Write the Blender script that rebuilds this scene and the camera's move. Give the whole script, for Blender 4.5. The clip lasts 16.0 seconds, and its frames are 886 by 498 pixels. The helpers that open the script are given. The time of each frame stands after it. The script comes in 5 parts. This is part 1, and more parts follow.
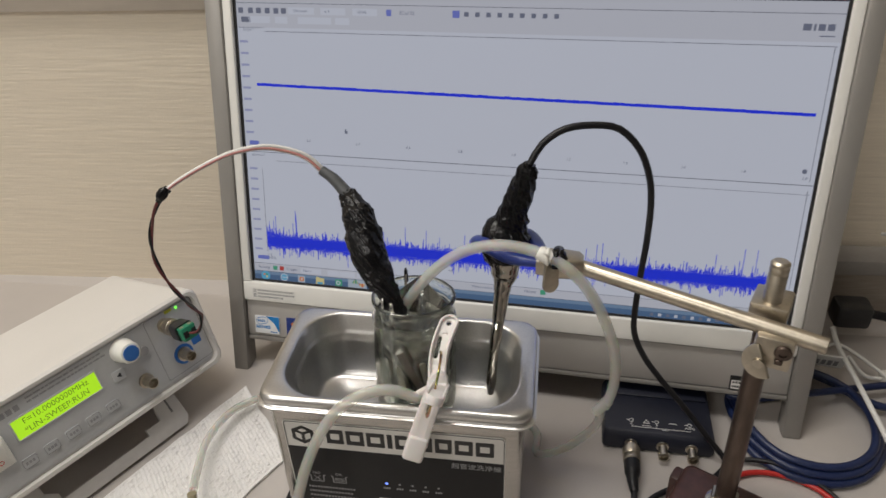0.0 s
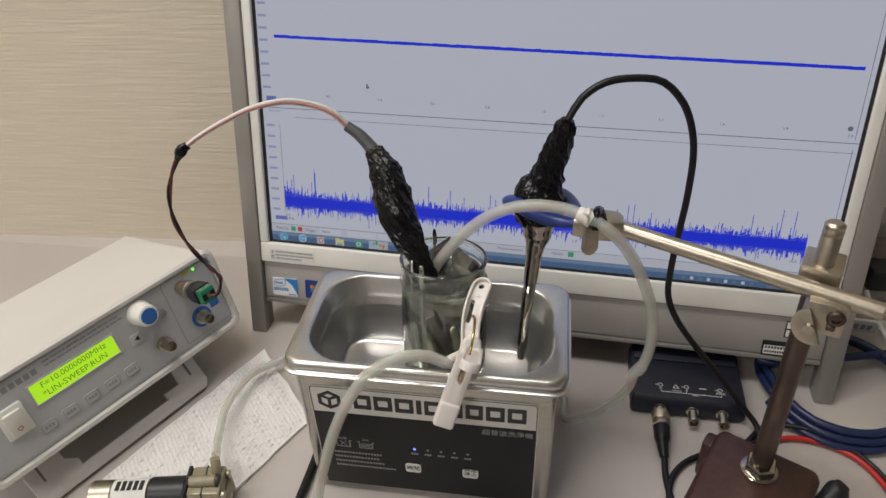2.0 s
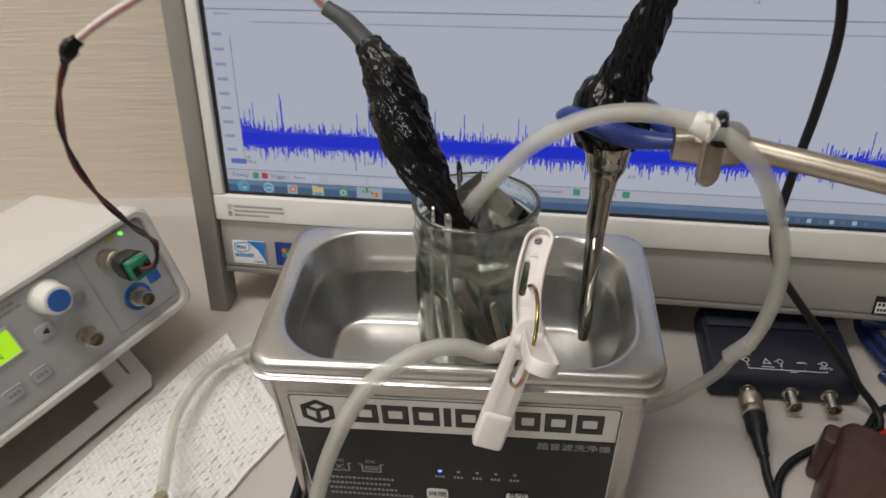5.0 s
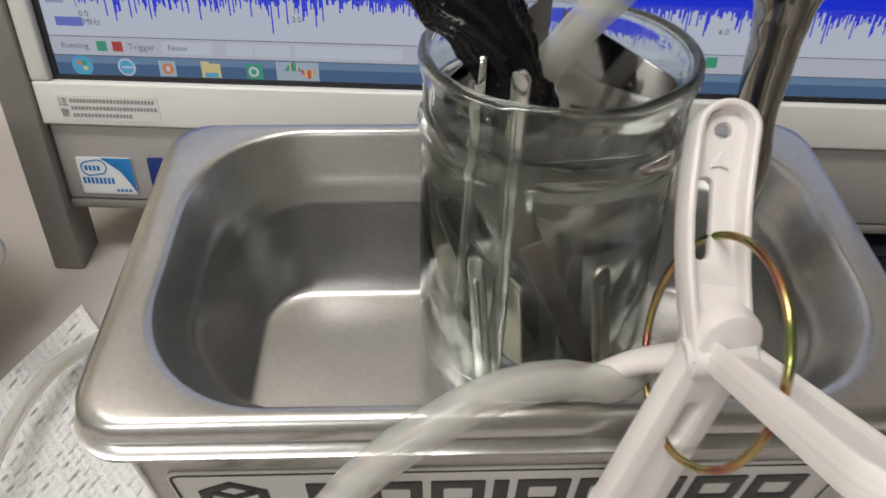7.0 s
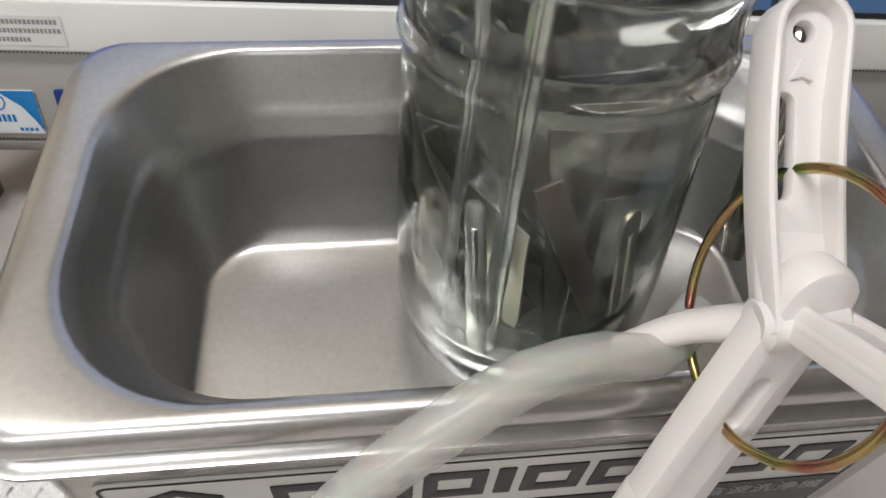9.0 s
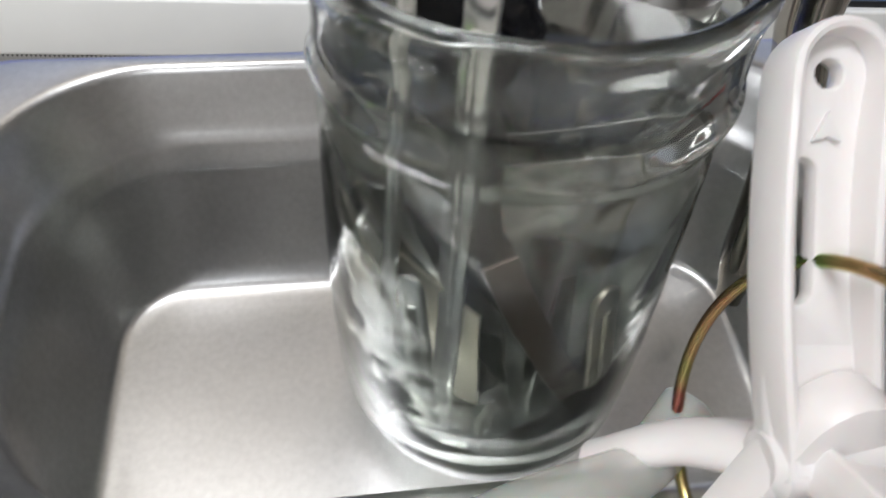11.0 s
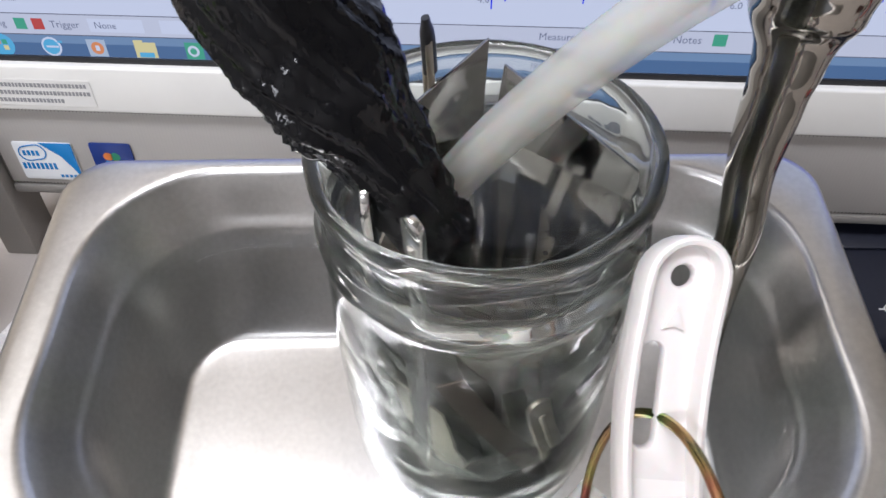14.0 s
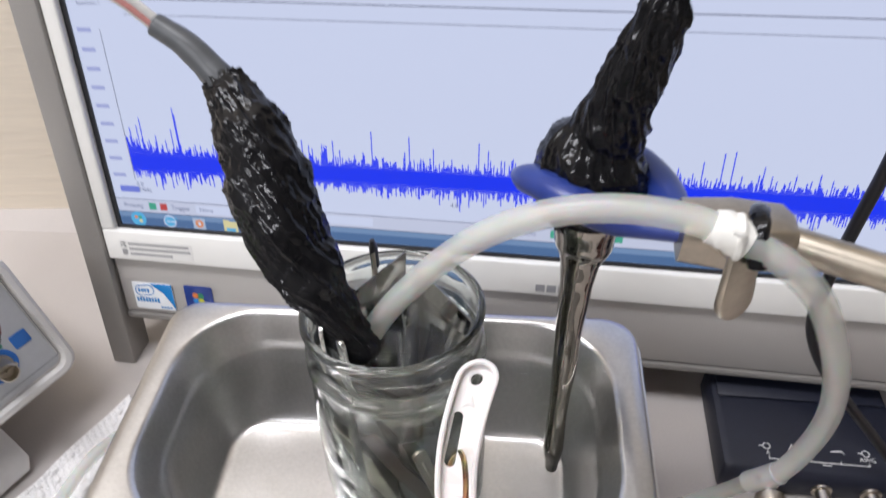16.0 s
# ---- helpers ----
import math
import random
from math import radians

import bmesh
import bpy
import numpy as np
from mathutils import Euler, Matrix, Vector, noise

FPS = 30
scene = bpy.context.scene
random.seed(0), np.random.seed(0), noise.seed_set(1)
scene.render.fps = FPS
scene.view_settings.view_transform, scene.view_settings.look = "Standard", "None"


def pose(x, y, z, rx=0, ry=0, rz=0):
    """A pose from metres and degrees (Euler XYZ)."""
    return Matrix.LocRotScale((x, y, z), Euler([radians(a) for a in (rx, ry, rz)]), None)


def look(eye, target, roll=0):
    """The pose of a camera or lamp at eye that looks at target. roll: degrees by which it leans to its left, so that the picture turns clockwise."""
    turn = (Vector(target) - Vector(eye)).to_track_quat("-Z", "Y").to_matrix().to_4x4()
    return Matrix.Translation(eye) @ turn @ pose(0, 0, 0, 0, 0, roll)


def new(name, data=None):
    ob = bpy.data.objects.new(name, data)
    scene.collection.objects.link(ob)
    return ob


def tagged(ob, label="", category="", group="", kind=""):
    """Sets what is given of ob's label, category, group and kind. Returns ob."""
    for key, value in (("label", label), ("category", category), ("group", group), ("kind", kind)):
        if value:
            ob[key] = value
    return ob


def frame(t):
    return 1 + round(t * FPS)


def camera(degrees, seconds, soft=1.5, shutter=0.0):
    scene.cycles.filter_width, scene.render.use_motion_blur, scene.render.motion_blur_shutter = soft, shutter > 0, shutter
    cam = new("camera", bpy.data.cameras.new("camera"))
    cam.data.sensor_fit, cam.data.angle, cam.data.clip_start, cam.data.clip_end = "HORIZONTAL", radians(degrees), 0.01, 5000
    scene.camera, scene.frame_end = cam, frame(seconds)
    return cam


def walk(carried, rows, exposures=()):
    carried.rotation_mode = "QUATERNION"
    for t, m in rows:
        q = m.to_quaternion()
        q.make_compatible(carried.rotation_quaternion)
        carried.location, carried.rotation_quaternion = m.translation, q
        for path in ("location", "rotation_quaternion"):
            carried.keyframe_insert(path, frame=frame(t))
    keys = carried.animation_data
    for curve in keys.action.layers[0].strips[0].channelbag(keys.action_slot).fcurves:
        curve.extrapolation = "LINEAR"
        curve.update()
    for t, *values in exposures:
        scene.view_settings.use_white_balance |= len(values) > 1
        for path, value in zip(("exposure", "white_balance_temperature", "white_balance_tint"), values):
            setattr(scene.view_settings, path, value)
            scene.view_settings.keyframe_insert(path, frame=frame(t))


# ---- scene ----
cam = camera(64.45, 16.0, shutter=0.5)
PATH = [
    (0, (0.0910, -0.3047, 0.4587), (-0.1815, 1.3451, -0.6385), -2.24),
    (0.5, (0.0778, -0.2946, 0.4506), (-0.1973, 1.3396, -0.6691), -2.10),
    (1, (0.0765, -0.2885, 0.4488), (-0.1860, 1.3236, -0.7054), -2.36),
    (1.5, (0.0769, -0.2901, 0.4479), (-0.1786, 1.3058, -0.7301), -2.40),
    (2, (0.0700, -0.2921, 0.4484), (-0.2020, 1.2941, -0.7391), -2.34),
    (2.5, (0.0701, -0.2900, 0.4466), (-0.2084, 1.2978, -0.7373), -2.56),
    (3, (0.0680, -0.2872, 0.4417), (-0.2190, 1.2966, -0.7453), -2.58),
    (3.5, (0.0645, -0.2850, 0.4371), (-0.2247, 1.3002, -0.7475), -2.32),
    (4, (0.0594, -0.2646, 0.4235), (-0.2322, 1.3098, -0.7748), -2.95),
    (4.2, (0.0528, -0.2499, 0.4108), (-0.2417, 1.3144, -0.8001), -3.42),
    (6.5, (-0.0134, -0.0853, 0.2746), (0.0433, 1.3090, -1.1581), 0.93),
    (7, (-0.0179, -0.0623, 0.2528), (0.0360, 1.2909, -1.2189), 1.07),
    (7.5, (-0.0205, -0.0488, 0.2457), (0.0661, 1.2598, -1.2643), 1.83),
    (8, (-0.0235, -0.0485, 0.2427), (0.1088, 1.2338, -1.2864), 3.40),
    (10.5, (-0.0258, -0.0192, 0.2163), (0.2394, 1.0935, -1.4243), 6.11),
    (11, (-0.0132, -0.0145, 0.2215), (0.2130, 1.1266, -1.4054), 5.71),
    (11.5, (-0.0075, -0.0102, 0.2277), (0.1433, 1.0992, -1.4295), 2.68),
    (12, (-0.0073, -0.0094, 0.2313), (0.1230, 1.1056, -1.4239), 2.50),
    (12.5, (-0.0059, -0.0074, 0.2357), (0.1014, 1.1486, -1.3929), 1.55),
    (13, (-0.0029, -0.0062, 0.2418), (0.0392, 1.1458, -1.3925), -0.51),
    (13.5, (-0.0003, -0.0085, 0.2484), (0.0147, 1.1269, -1.3980), -0.94),
    (14, (0.0037, -0.0135, 0.2583), (-0.0112, 1.1019, -1.4017), -1.25),
    (14.5, (0.0106, -0.0170, 0.2641), (0.0058, 1.1408, -1.3667), -0.48),
    (15, (0.0202, -0.0379, 0.2858), (-0.0621, 1.2034, -1.2802), -1.96),
    (15.5, (0.0335, -0.0574, 0.3139), (-0.1031, 1.2523, -1.1914), -2.27),
    (16, (0.0448, -0.0762, 0.3363), (-0.1501, 1.3460, -1.0563), -3.49),
]
EXPOSURES = [(0.0, -0.06, 6650, 10), (4.2, -0.06, 6600, 10), (6.5, 0.0, 6450, 10), (8.2, 0.08, 6350, 10), (10.5, 0.2, 6000, 10),
             (12.5, 0.38, 5900, 12), (14.0, 0.52, 5900, 14), (16.0, 0.63, 6000, 14)]
walk(cam, [(r[0], look(*r[1:])) for r in PATH], EXPOSURES)

# ---------------------------------------------------------------- world and lights
world = bpy.data.worlds.new("room_world")
world.use_nodes = True
scene.world = world
world.node_tree.nodes["Background"].inputs[0].default_value = (0.9, 0.95, 1.0, 1)
world.node_tree.nodes["Background"].inputs[1].default_value = 0.02


def tube_lamp(x, y, power):
    # overhead area light out of view; its place is assumed
    data = bpy.data.lights.new("unseen_ceiling_lamp", "AREA")
    data.shape, data.size, data.size_y = "RECTANGLE", 1.2, 0.32
    data.energy, data.color = power, (1.0, 0.975, 0.94)
    lamp = new("unseen_ceiling_lamp", data)
    lamp.matrix_world = pose(x, y, 1.72)
    return lamp


# set near the wall so the tank floor comes out bright
tube_lamp(-0.55, -0.05, 17.0)
# fill light added at the left rear to brighten wall and fronts
tube_lamp(-1.1, -1.5, 19.0)


# ---------------------------------------------------------------- materials
def material(name, color, rough=0.5, metal=0.0, grain=0.0, grain_size=200.0, bump=0.0, bump_size=400.0, stretch=(1, 1, 1),
             stain=0.0, stain_size=25.0, **more):
    mat = bpy.data.materials.new(name)
    mat.use_nodes = True
    nodes, links = mat.node_tree.nodes, mat.node_tree.links
    shader = nodes["Principled BSDF"]
    shader.inputs["Base Color"].default_value = (*color, 1)
    shader.inputs["Roughness"].default_value = rough
    shader.inputs["Metallic"].default_value = metal
    for key, value in more.items():
        shader.inputs[key.replace("_", " ")].default_value = value
    if not (grain or bump or stain):
        return mat
    place = nodes.new("ShaderNodeTexCoord")
    scale = nodes.new("ShaderNodeMapping")
    scale.inputs["Scale"].default_value = stretch
    links.new(place.outputs["Object"], scale.inputs["Vector"])

    def speckle(size, detail=4.0):
        n = nodes.new("ShaderNodeTexNoise")
        n.inputs["Scale"].default_value, n.inputs["Detail"].default_value = size, detail
        links.new(scale.outputs["Vector"], n.inputs["Vector"])
        return n.outputs["Fac"]

    last = None
    for amount, size in ((grain, grain_size), (stain, stain_size)):
        if not amount:
            continue
        ramp = nodes.new("ShaderNodeMapRange")
        ramp.inputs["From Min"].default_value, ramp.inputs["From Max"].default_value = 0.3, 0.7
        ramp.inputs["To Min"].default_value, ramp.inputs["To Max"].default_value = 1 - amount, 1 + amount
        links.new(speckle(size), ramp.inputs["Value"])
        mix = nodes.new("ShaderNodeVectorMath")
        mix.operation = "SCALE"
        mix.inputs[0].default_value = color
        if last:
            links.new(last, mix.inputs[0])
        links.new(ramp.outputs["Result"], mix.inputs["Scale"])
        last = mix.outputs["Vector"]
        rr = nodes.new("ShaderNodeMapRange")
        rr.inputs["To Min"].default_value, rr.inputs["To Max"].default_value = max(0.02, rough - amount * 0.4), min(1, rough + amount * 0.4)
        links.new(ramp.inputs["Value"].links[0].from_socket, rr.inputs["Value"])
        links.new(rr.outputs["Result"], shader.inputs["Roughness"])
    if last:
        links.new(last, shader.inputs["Base Color"])
    if bump:
        b = nodes.new("ShaderNodeBump")
        b.inputs["Strength"].default_value, b.inputs["Distance"].default_value = 1.0, bump
        links.new(speckle(bump_size, 3.0), b.inputs["Height"])
        links.new(b.outputs["Normal"], shader.inputs["Normal"])
    return mat


def glowing(name, color, strength=1.0):
    mat = bpy.data.materials.new(name)
    mat.use_nodes = True
    nodes, links = mat.node_tree.nodes, mat.node_tree.links
    shader = nodes["Principled BSDF"]
    shader.inputs["Base Color"].default_value = (0.02, 0.02, 0.025, 1)
    shader.inputs["Roughness"].default_value = 0.35
    shader.inputs["Specular IOR Level"].default_value = 0.1
    shader.inputs["Emission Color"].default_value = (*color, 1)
    shader.inputs["Emission Strength"].default_value = strength
    return mat


def wallpaper():
    """Off-white vinyl wallpaper with fine uneven horizontal ribs."""
    mat = material("ribbed_wallpaper", (0.62, 0.55, 0.45), 0.75)
    nodes, links = mat.node_tree.nodes, mat.node_tree.links
    shader = nodes["Principled BSDF"]
    place = nodes.new("ShaderNodeTexCoord")
    scale = nodes.new("ShaderNodeMapping")
    scale.inputs["Scale"].default_value = (22, 22, 480)
    links.new(place.outputs["Object"], scale.inputs["Vector"])
    n = nodes.new("ShaderNodeTexNoise")
    n.inputs["Scale"].default_value, n.inputs["Detail"].default_value = 1.0, 3.0
    links.new(scale.outputs["Vector"], n.inputs["Vector"])
    b = nodes.new("ShaderNodeBump")
    b.inputs["Distance"].default_value = 0.0006
    links.new(n.outputs["Fac"], b.inputs["Height"])
    links.new(b.outputs["Normal"], shader.inputs["Normal"])
    tone = nodes.new("ShaderNodeMapRange")
    tone.inputs["From Min"].default_value, tone.inputs["From Max"].default_value = 0.3, 0.7
    tone.inputs["To Min"].default_value, tone.inputs["To Max"].default_value = 0.95, 1.03
    links.new(n.outputs["Fac"], tone.inputs["Value"])
    mix = nodes.new("ShaderNodeVectorMath")
    mix.operation = "SCALE"
    mix.inputs[0].default_value = (0.82, 0.735, 0.605)
    links.new(tone.outputs["Result"], mix.inputs["Scale"])
    links.new(mix.outputs["Vector"], shader.inputs["Base Color"])
    return mat


def perforated():
    """Grey speaker mesh: rows of tiny dark holes."""
    mat = material("speaker_mesh", (0.33, 0.31, 0.29), 0.45, 0.3)
    nodes, links = mat.node_tree.nodes, mat.node_tree.links
    place = nodes.new("ShaderNodeTexCoord")
    scale = nodes.new("ShaderNodeMapping")
    scale.inputs["Scale"].default_value = (700, 1, 700)
    links.new(place.outputs["Object"], scale.inputs["Vector"])
    v = nodes.new("ShaderNodeTexVoronoi")
    v.inputs["Randomness"].default_value, v.inputs["Scale"].default_value = 0.0, 1.0
    links.new(scale.outputs["Vector"], v.inputs["Vector"])
    r = nodes.new("ShaderNodeMapRange")
    r.inputs["From Min"].default_value, r.inputs["From Max"].default_value = 0.24, 0.36
    links.new(v.outputs["Distance"], r.inputs["Value"])
    m = nodes.new("ShaderNodeMix")
    m.data_type = "RGBA"
    m.inputs["A"].default_value, m.inputs["B"].default_value = (0.07, 0.067, 0.063, 1), (0.47, 0.45, 0.425, 1)
    links.new(r.outputs["Result"], m.inputs["Factor"])
    links.new(m.outputs["Result"], nodes["Principled BSDF"].inputs["Base Color"])
    return mat


M = {}
M["wallpaper"] = wallpaper()
M["wall_smooth"] = material("smooth_wall_panel", (0.60, 0.535, 0.46), 0.6, grain=0.03, grain_size=60)
# unseen walls: kept darker than white so less light bounces into shadows
M["plaster"] = material("dimmed_plaster", (0.50, 0.49, 0.475), 0.8, grain=0.03, grain_size=80, stain=0.04, stain_size=2)
M["ceiling"] = material("white_ceiling_paint", (0.72, 0.715, 0.70), 0.8, grain=0.03, grain_size=80, stain=0.04, stain_size=2)
M["floor"] = material("grey_vinyl_floor", (0.22, 0.21, 0.2), 0.5, grain=0.08, grain_size=40, stain=0.08, stain_size=3)
M["desk"] = material("grey_desk_laminate", (0.50, 0.465, 0.44), 0.42, grain=0.025, grain_size=900, stain=0.05, stain_size=11, bump=0.00004, bump_size=1500)
M["duct"] = material("brown_woodgrain_laminate", (0.30, 0.255, 0.21), 0.55, grain=0.16, grain_size=40, stretch=(1, 1, 14))
M["duct_grey"] = material("grey_plastic_strip", (0.30, 0.28, 0.26), 0.5, grain=0.04)
M["bezel"] = material("white_gloss_plastic", (0.83, 0.82, 0.78), 0.25, grain=0.015, grain_size=60, stain=0.02)
M["silver"] = material("silver_grey_plastic", (0.33, 0.315, 0.295), 0.42, 0.35, grain=0.05, grain_size=1800, stain=0.03)
M["mesh"] = perforated()
M["dark"] = material("black_plastic", (0.018, 0.018, 0.02), 0.4, grain=0.15, grain_size=500)
M["steel"] = material("brushed_stainless_steel", (0.47, 0.452, 0.425), 0.24, 1.0, grain=0.07, grain_size=90, stretch=(1, 1, 18), stain=0.05, stain_size=30, bump=0.00001, bump_size=900)
M["tank"] = material("satin_stainless_steel", (0.615, 0.607, 0.595), 0.30, 1.0, grain=0.05, grain_size=700, stain=0.06, stain_size=40, bump=0.000012, bump_size=1500)
M["chrome"] = material("polished_chrome", (0.37, 0.345, 0.305), 0.05, 1.0, stain=0.1, stain_size=60)
M["dark_steel"] = material("dark_polished_steel", (0.33, 0.325, 0.315), 0.08, 1.0, stain=0.14, stain_size=70)
M["grey_steel"] = material("dull_grey_steel", (0.44, 0.44, 0.425), 0.13, 1.0, grain=0.08, grain_size=300, stain=0.22, stain_size=110)
M["strip"] = material("bright_sheet_steel", (0.70, 0.695, 0.68), 0.22, 1.0, grain=0.06, grain_size=300, stain=0.1, stain_size=90)
M["nickel"] = material("dull_nickel_plate", (0.50, 0.45, 0.37), 0.36, 1.0, grain=0.06, grain_size=400, stain=0.12, stain_size=70)
M["rust_steel"] = material("brown_tarnished_steel", (0.115, 0.085, 0.07), 0.33, 0.75, grain=0.2, grain_size=150, stain=0.35, stain_size=50, stretch=(1, 1, 0.3))
M["brown_paint"] = material("chipped_brown_paint", (0.052, 0.021, 0.017), 0.38, grain=0.2, grain_size=220, stain=0.25, stain_size=40, bump=0.0003, bump_size=160)
M["panel_black"] = material("glossy_black_film", (0.006, 0.006, 0.007), 0.35, grain=0.1, grain_size=300, Specular_IOR_Level=0.28)
M["panel_white"] = material("silver_white_print", (0.66, 0.65, 0.62), 0.35, grain=0.02)
M["ink"] = material("black_print", (0.014, 0.014, 0.015), 0.45)
M["white_ink"] = material("white_print", (0.75, 0.75, 0.73), 0.5)
M["grey_ink"] = material("grey_print", (0.30, 0.30, 0.31), 0.5)
M["mastic"] = material("glossy_black_tape", (0.005, 0.005, 0.006), 0.11, grain=0.15, grain_size=150, bump=0.0005, bump_size=330, stretch=(1, 1, 0.4), Specular_IOR_Level=0.26)
M["shrink"] = material("grey_heat_shrink", (0.075, 0.08, 0.085), 0.4, grain=0.1, grain_size=300)
M["rubber"] = material("black_cable_rubber", (0.011, 0.011, 0.013), 0.38, grain=0.1, grain_size=300, Specular_IOR_Level=0.35)
M["blue_cable"] = material("navy_blue_cable", (0.012, 0.022, 0.075), 0.35, grain=0.08, grain_size=200)
M["red_cable"] = material("red_cable", (0.50, 0.025, 0.02), 0.4, grain=0.06)
M["white_cable"] = material("white_cable", (0.74, 0.73, 0.70), 0.45, grain=0.03)
M["pink_wire"] = material("pale_red_wire", (0.60, 0.27, 0.25), 0.5, grain=0.05)
M["dark_red_wire"] = material("dark_red_wire", (0.15, 0.03, 0.03), 0.5, grain=0.1)
M["tie"] = material("white_nylon", (0.80, 0.79, 0.74), 0.4, grain=0.02)
M["clip"] = material("white_moulded_plastic", (0.80, 0.76, 0.74), 0.36, grain=0.02, grain_size=90, Subsurface_Weight=0.08, Subsurface_Scale=0.002)
M["blue_grip"] = material("dark_blue_rubber_dip", (0.020, 0.040, 0.21), 0.32, grain=0.1, grain_size=120)
M["case"] = material("off_white_abs_case", (0.68, 0.66, 0.63), 0.42, grain=0.02, grain_size=900, stain=0.03, stain_size=10)
M["face"] = material("pale_grey_face_film", (0.50, 0.51, 0.52), 0.4, grain=0.02, grain_size=400, stain=0.03)
M["bail"] = material("grey_white_bail_plastic", (0.56, 0.54, 0.52), 0.45, grain=0.03)
M["bail_dark"] = material("shaded_grey_recess", (0.16, 0.155, 0.15), 0.6, grain=0.05)
M["knob_blue"] = material("blue_plastic_cap", (0.03, 0.15, 0.48), 0.4, grain=0.04)
M["green"] = material("green_terminal_block", (0.02, 0.22, 0.12), 0.4, grain=0.05)
M["yellow_ink"] = material("yellow_print", (0.55, 0.55, 0.05), 0.5)
M["red_ink"] = material("red_print", (0.55, 0.06, 0.05), 0.5)
M["scope_navy"] = material("navy_textured_case", (0.009, 0.011, 0.023), 0.5, grain=0.12, grain_size=600, bump=0.00006, bump_size=1800)
M["gold"] = material("nickel_connector", (0.52, 0.47, 0.39), 0.3, 1.0, stain=0.1)
M["towel"] = material("white_cotton_towel", (0.80, 0.785, 0.77), 0.9, grain=0.04, grain_size=700, bump=0.0006, bump_size=900)
M["towel_gap"] = material("grey_weave_gap", (0.70, 0.68, 0.665), 0.9, grain=0.1, grain_size=500)
M["paper"] = material("white_paper_label", (0.78, 0.77, 0.74), 0.6, grain=0.02)
M["sticker_blue"] = material("bright_blue_sticker", (0.02, 0.20, 0.52), 0.25, stain=0.12, stain_size=60)
M["sticker_white"] = material("white_sticker", (0.78, 0.80, 0.82), 0.25, grain=0.02)
M["sticker_navy"] = material("dark_blue_sticker", (0.02, 0.045, 0.22), 0.25, stain=0.15, stain_size=80)
M["orange"] = material("orange_print", (0.65, 0.18, 0.03), 0.4)
M["pump_clear"] = material("yellowed_clear_acrylic", (0.50, 0.45, 0.30), 0.12, grain=0.08, Transmission_Weight=0.45)
M["water"] = None


def clear(name, color, rough=0.0, ior=1.45, straight=0.0, wave=0.0):
    mat = bpy.data.materials.new(name)
    mat.use_nodes = True
    shader = mat.node_tree.nodes["Principled BSDF"]
    shader.inputs["Base Color"].default_value = (*color, 1)
    shader.inputs["Roughness"].default_value = rough
    shader.inputs["IOR"].default_value = ior
    shader.inputs["Transmission Weight"].default_value = 1.0
    if wave:
        nodes, links = mat.node_tree.nodes, mat.node_tree.links
        place, n, b = nodes.new("ShaderNodeTexCoord"), nodes.new("ShaderNodeTexNoise"), nodes.new("ShaderNodeBump")
        n.inputs["Scale"].default_value, n.inputs["Detail"].default_value = 75.0, 1.5
        b.inputs["Distance"].default_value = wave
        links.new(place.outputs["Object"], n.inputs["Vector"])
        links.new(n.outputs["Fac"], b.inputs["Height"])
        links.new(b.outputs["Normal"], shader.inputs["Normal"])
    if straight:
        nodes, links = mat.node_tree.nodes, mat.node_tree.links
        see, mix = nodes.new("ShaderNodeBsdfTransparent"), nodes.new("ShaderNodeMixShader")
        see.inputs[0].default_value = (*color, 1)
        mix.inputs[0].default_value = straight
        links.new(shader.outputs[0], mix.inputs[1])
        links.new(see.outputs[0], mix.inputs[2])
        links.new(mix.outputs[0], nodes["Material Output"].inputs["Surface"])
    return mat


M["glass"] = clear("pale_green_clear_glass", (0.950, 0.982, 0.938), 0.0, 1.44, 0.09, 0.0007)
M["bubble"] = clear("air_bubble", (1.0, 1.0, 1.0), 0.0, 0.80, 0.1)
M["jar_water"] = clear("clear_water", (0.965, 0.98, 0.967), 0.0, 1.32, 0.06)


def water_sheet():
    mat = bpy.data.materials.new("water_surface")
    mat.use_nodes = True
    nodes, links = mat.node_tree.nodes, mat.node_tree.links
    nodes.remove(nodes["Principled BSDF"])
    out = nodes["Material Output"]
    gloss, see, mix, fres = (nodes.new("ShaderNodeBsdfGlossy"), nodes.new("ShaderNodeBsdfTransparent"), nodes.new("ShaderNodeMixShader"), nodes.new("ShaderNodeFresnel"))
    gloss.inputs["Roughness"].default_value = 0.02
    fres.inputs["IOR"].default_value = 1.33
    links.new(fres.outputs[0], mix.inputs[0])
    links.new(see.outputs[0], mix.inputs[1])
    links.new(gloss.outputs[0], mix.inputs[2])
    links.new(mix.outputs[0], out.inputs["Surface"])
    return mat


M["water"] = water_sheet()


def silicone():
    """Milky silicone hose: part of the light goes straight through."""
    mat = material("milky_silicone", (0.80, 0.80, 0.78), 0.2, grain=0.03, grain_size=90, Subsurface_Weight=0.3, Subsurface_Scale=0.004)
    nodes, links = mat.node_tree.nodes, mat.node_tree.links
    see, mix = nodes.new("ShaderNodeBsdfTransparent"), nodes.new("ShaderNodeMixShader")
    see.inputs[0].default_value = (0.93, 0.93, 0.90, 1)
    mix.inputs[0].default_value = 0.65
    links.new(nodes["Principled BSDF"].outputs[0], mix.inputs[1])
    links.new(see.outputs[0], mix.inputs[2])
    links.new(mix.outputs[0], nodes["Material Output"].inputs["Surface"])
    return mat


M["silicone"] = silicone()


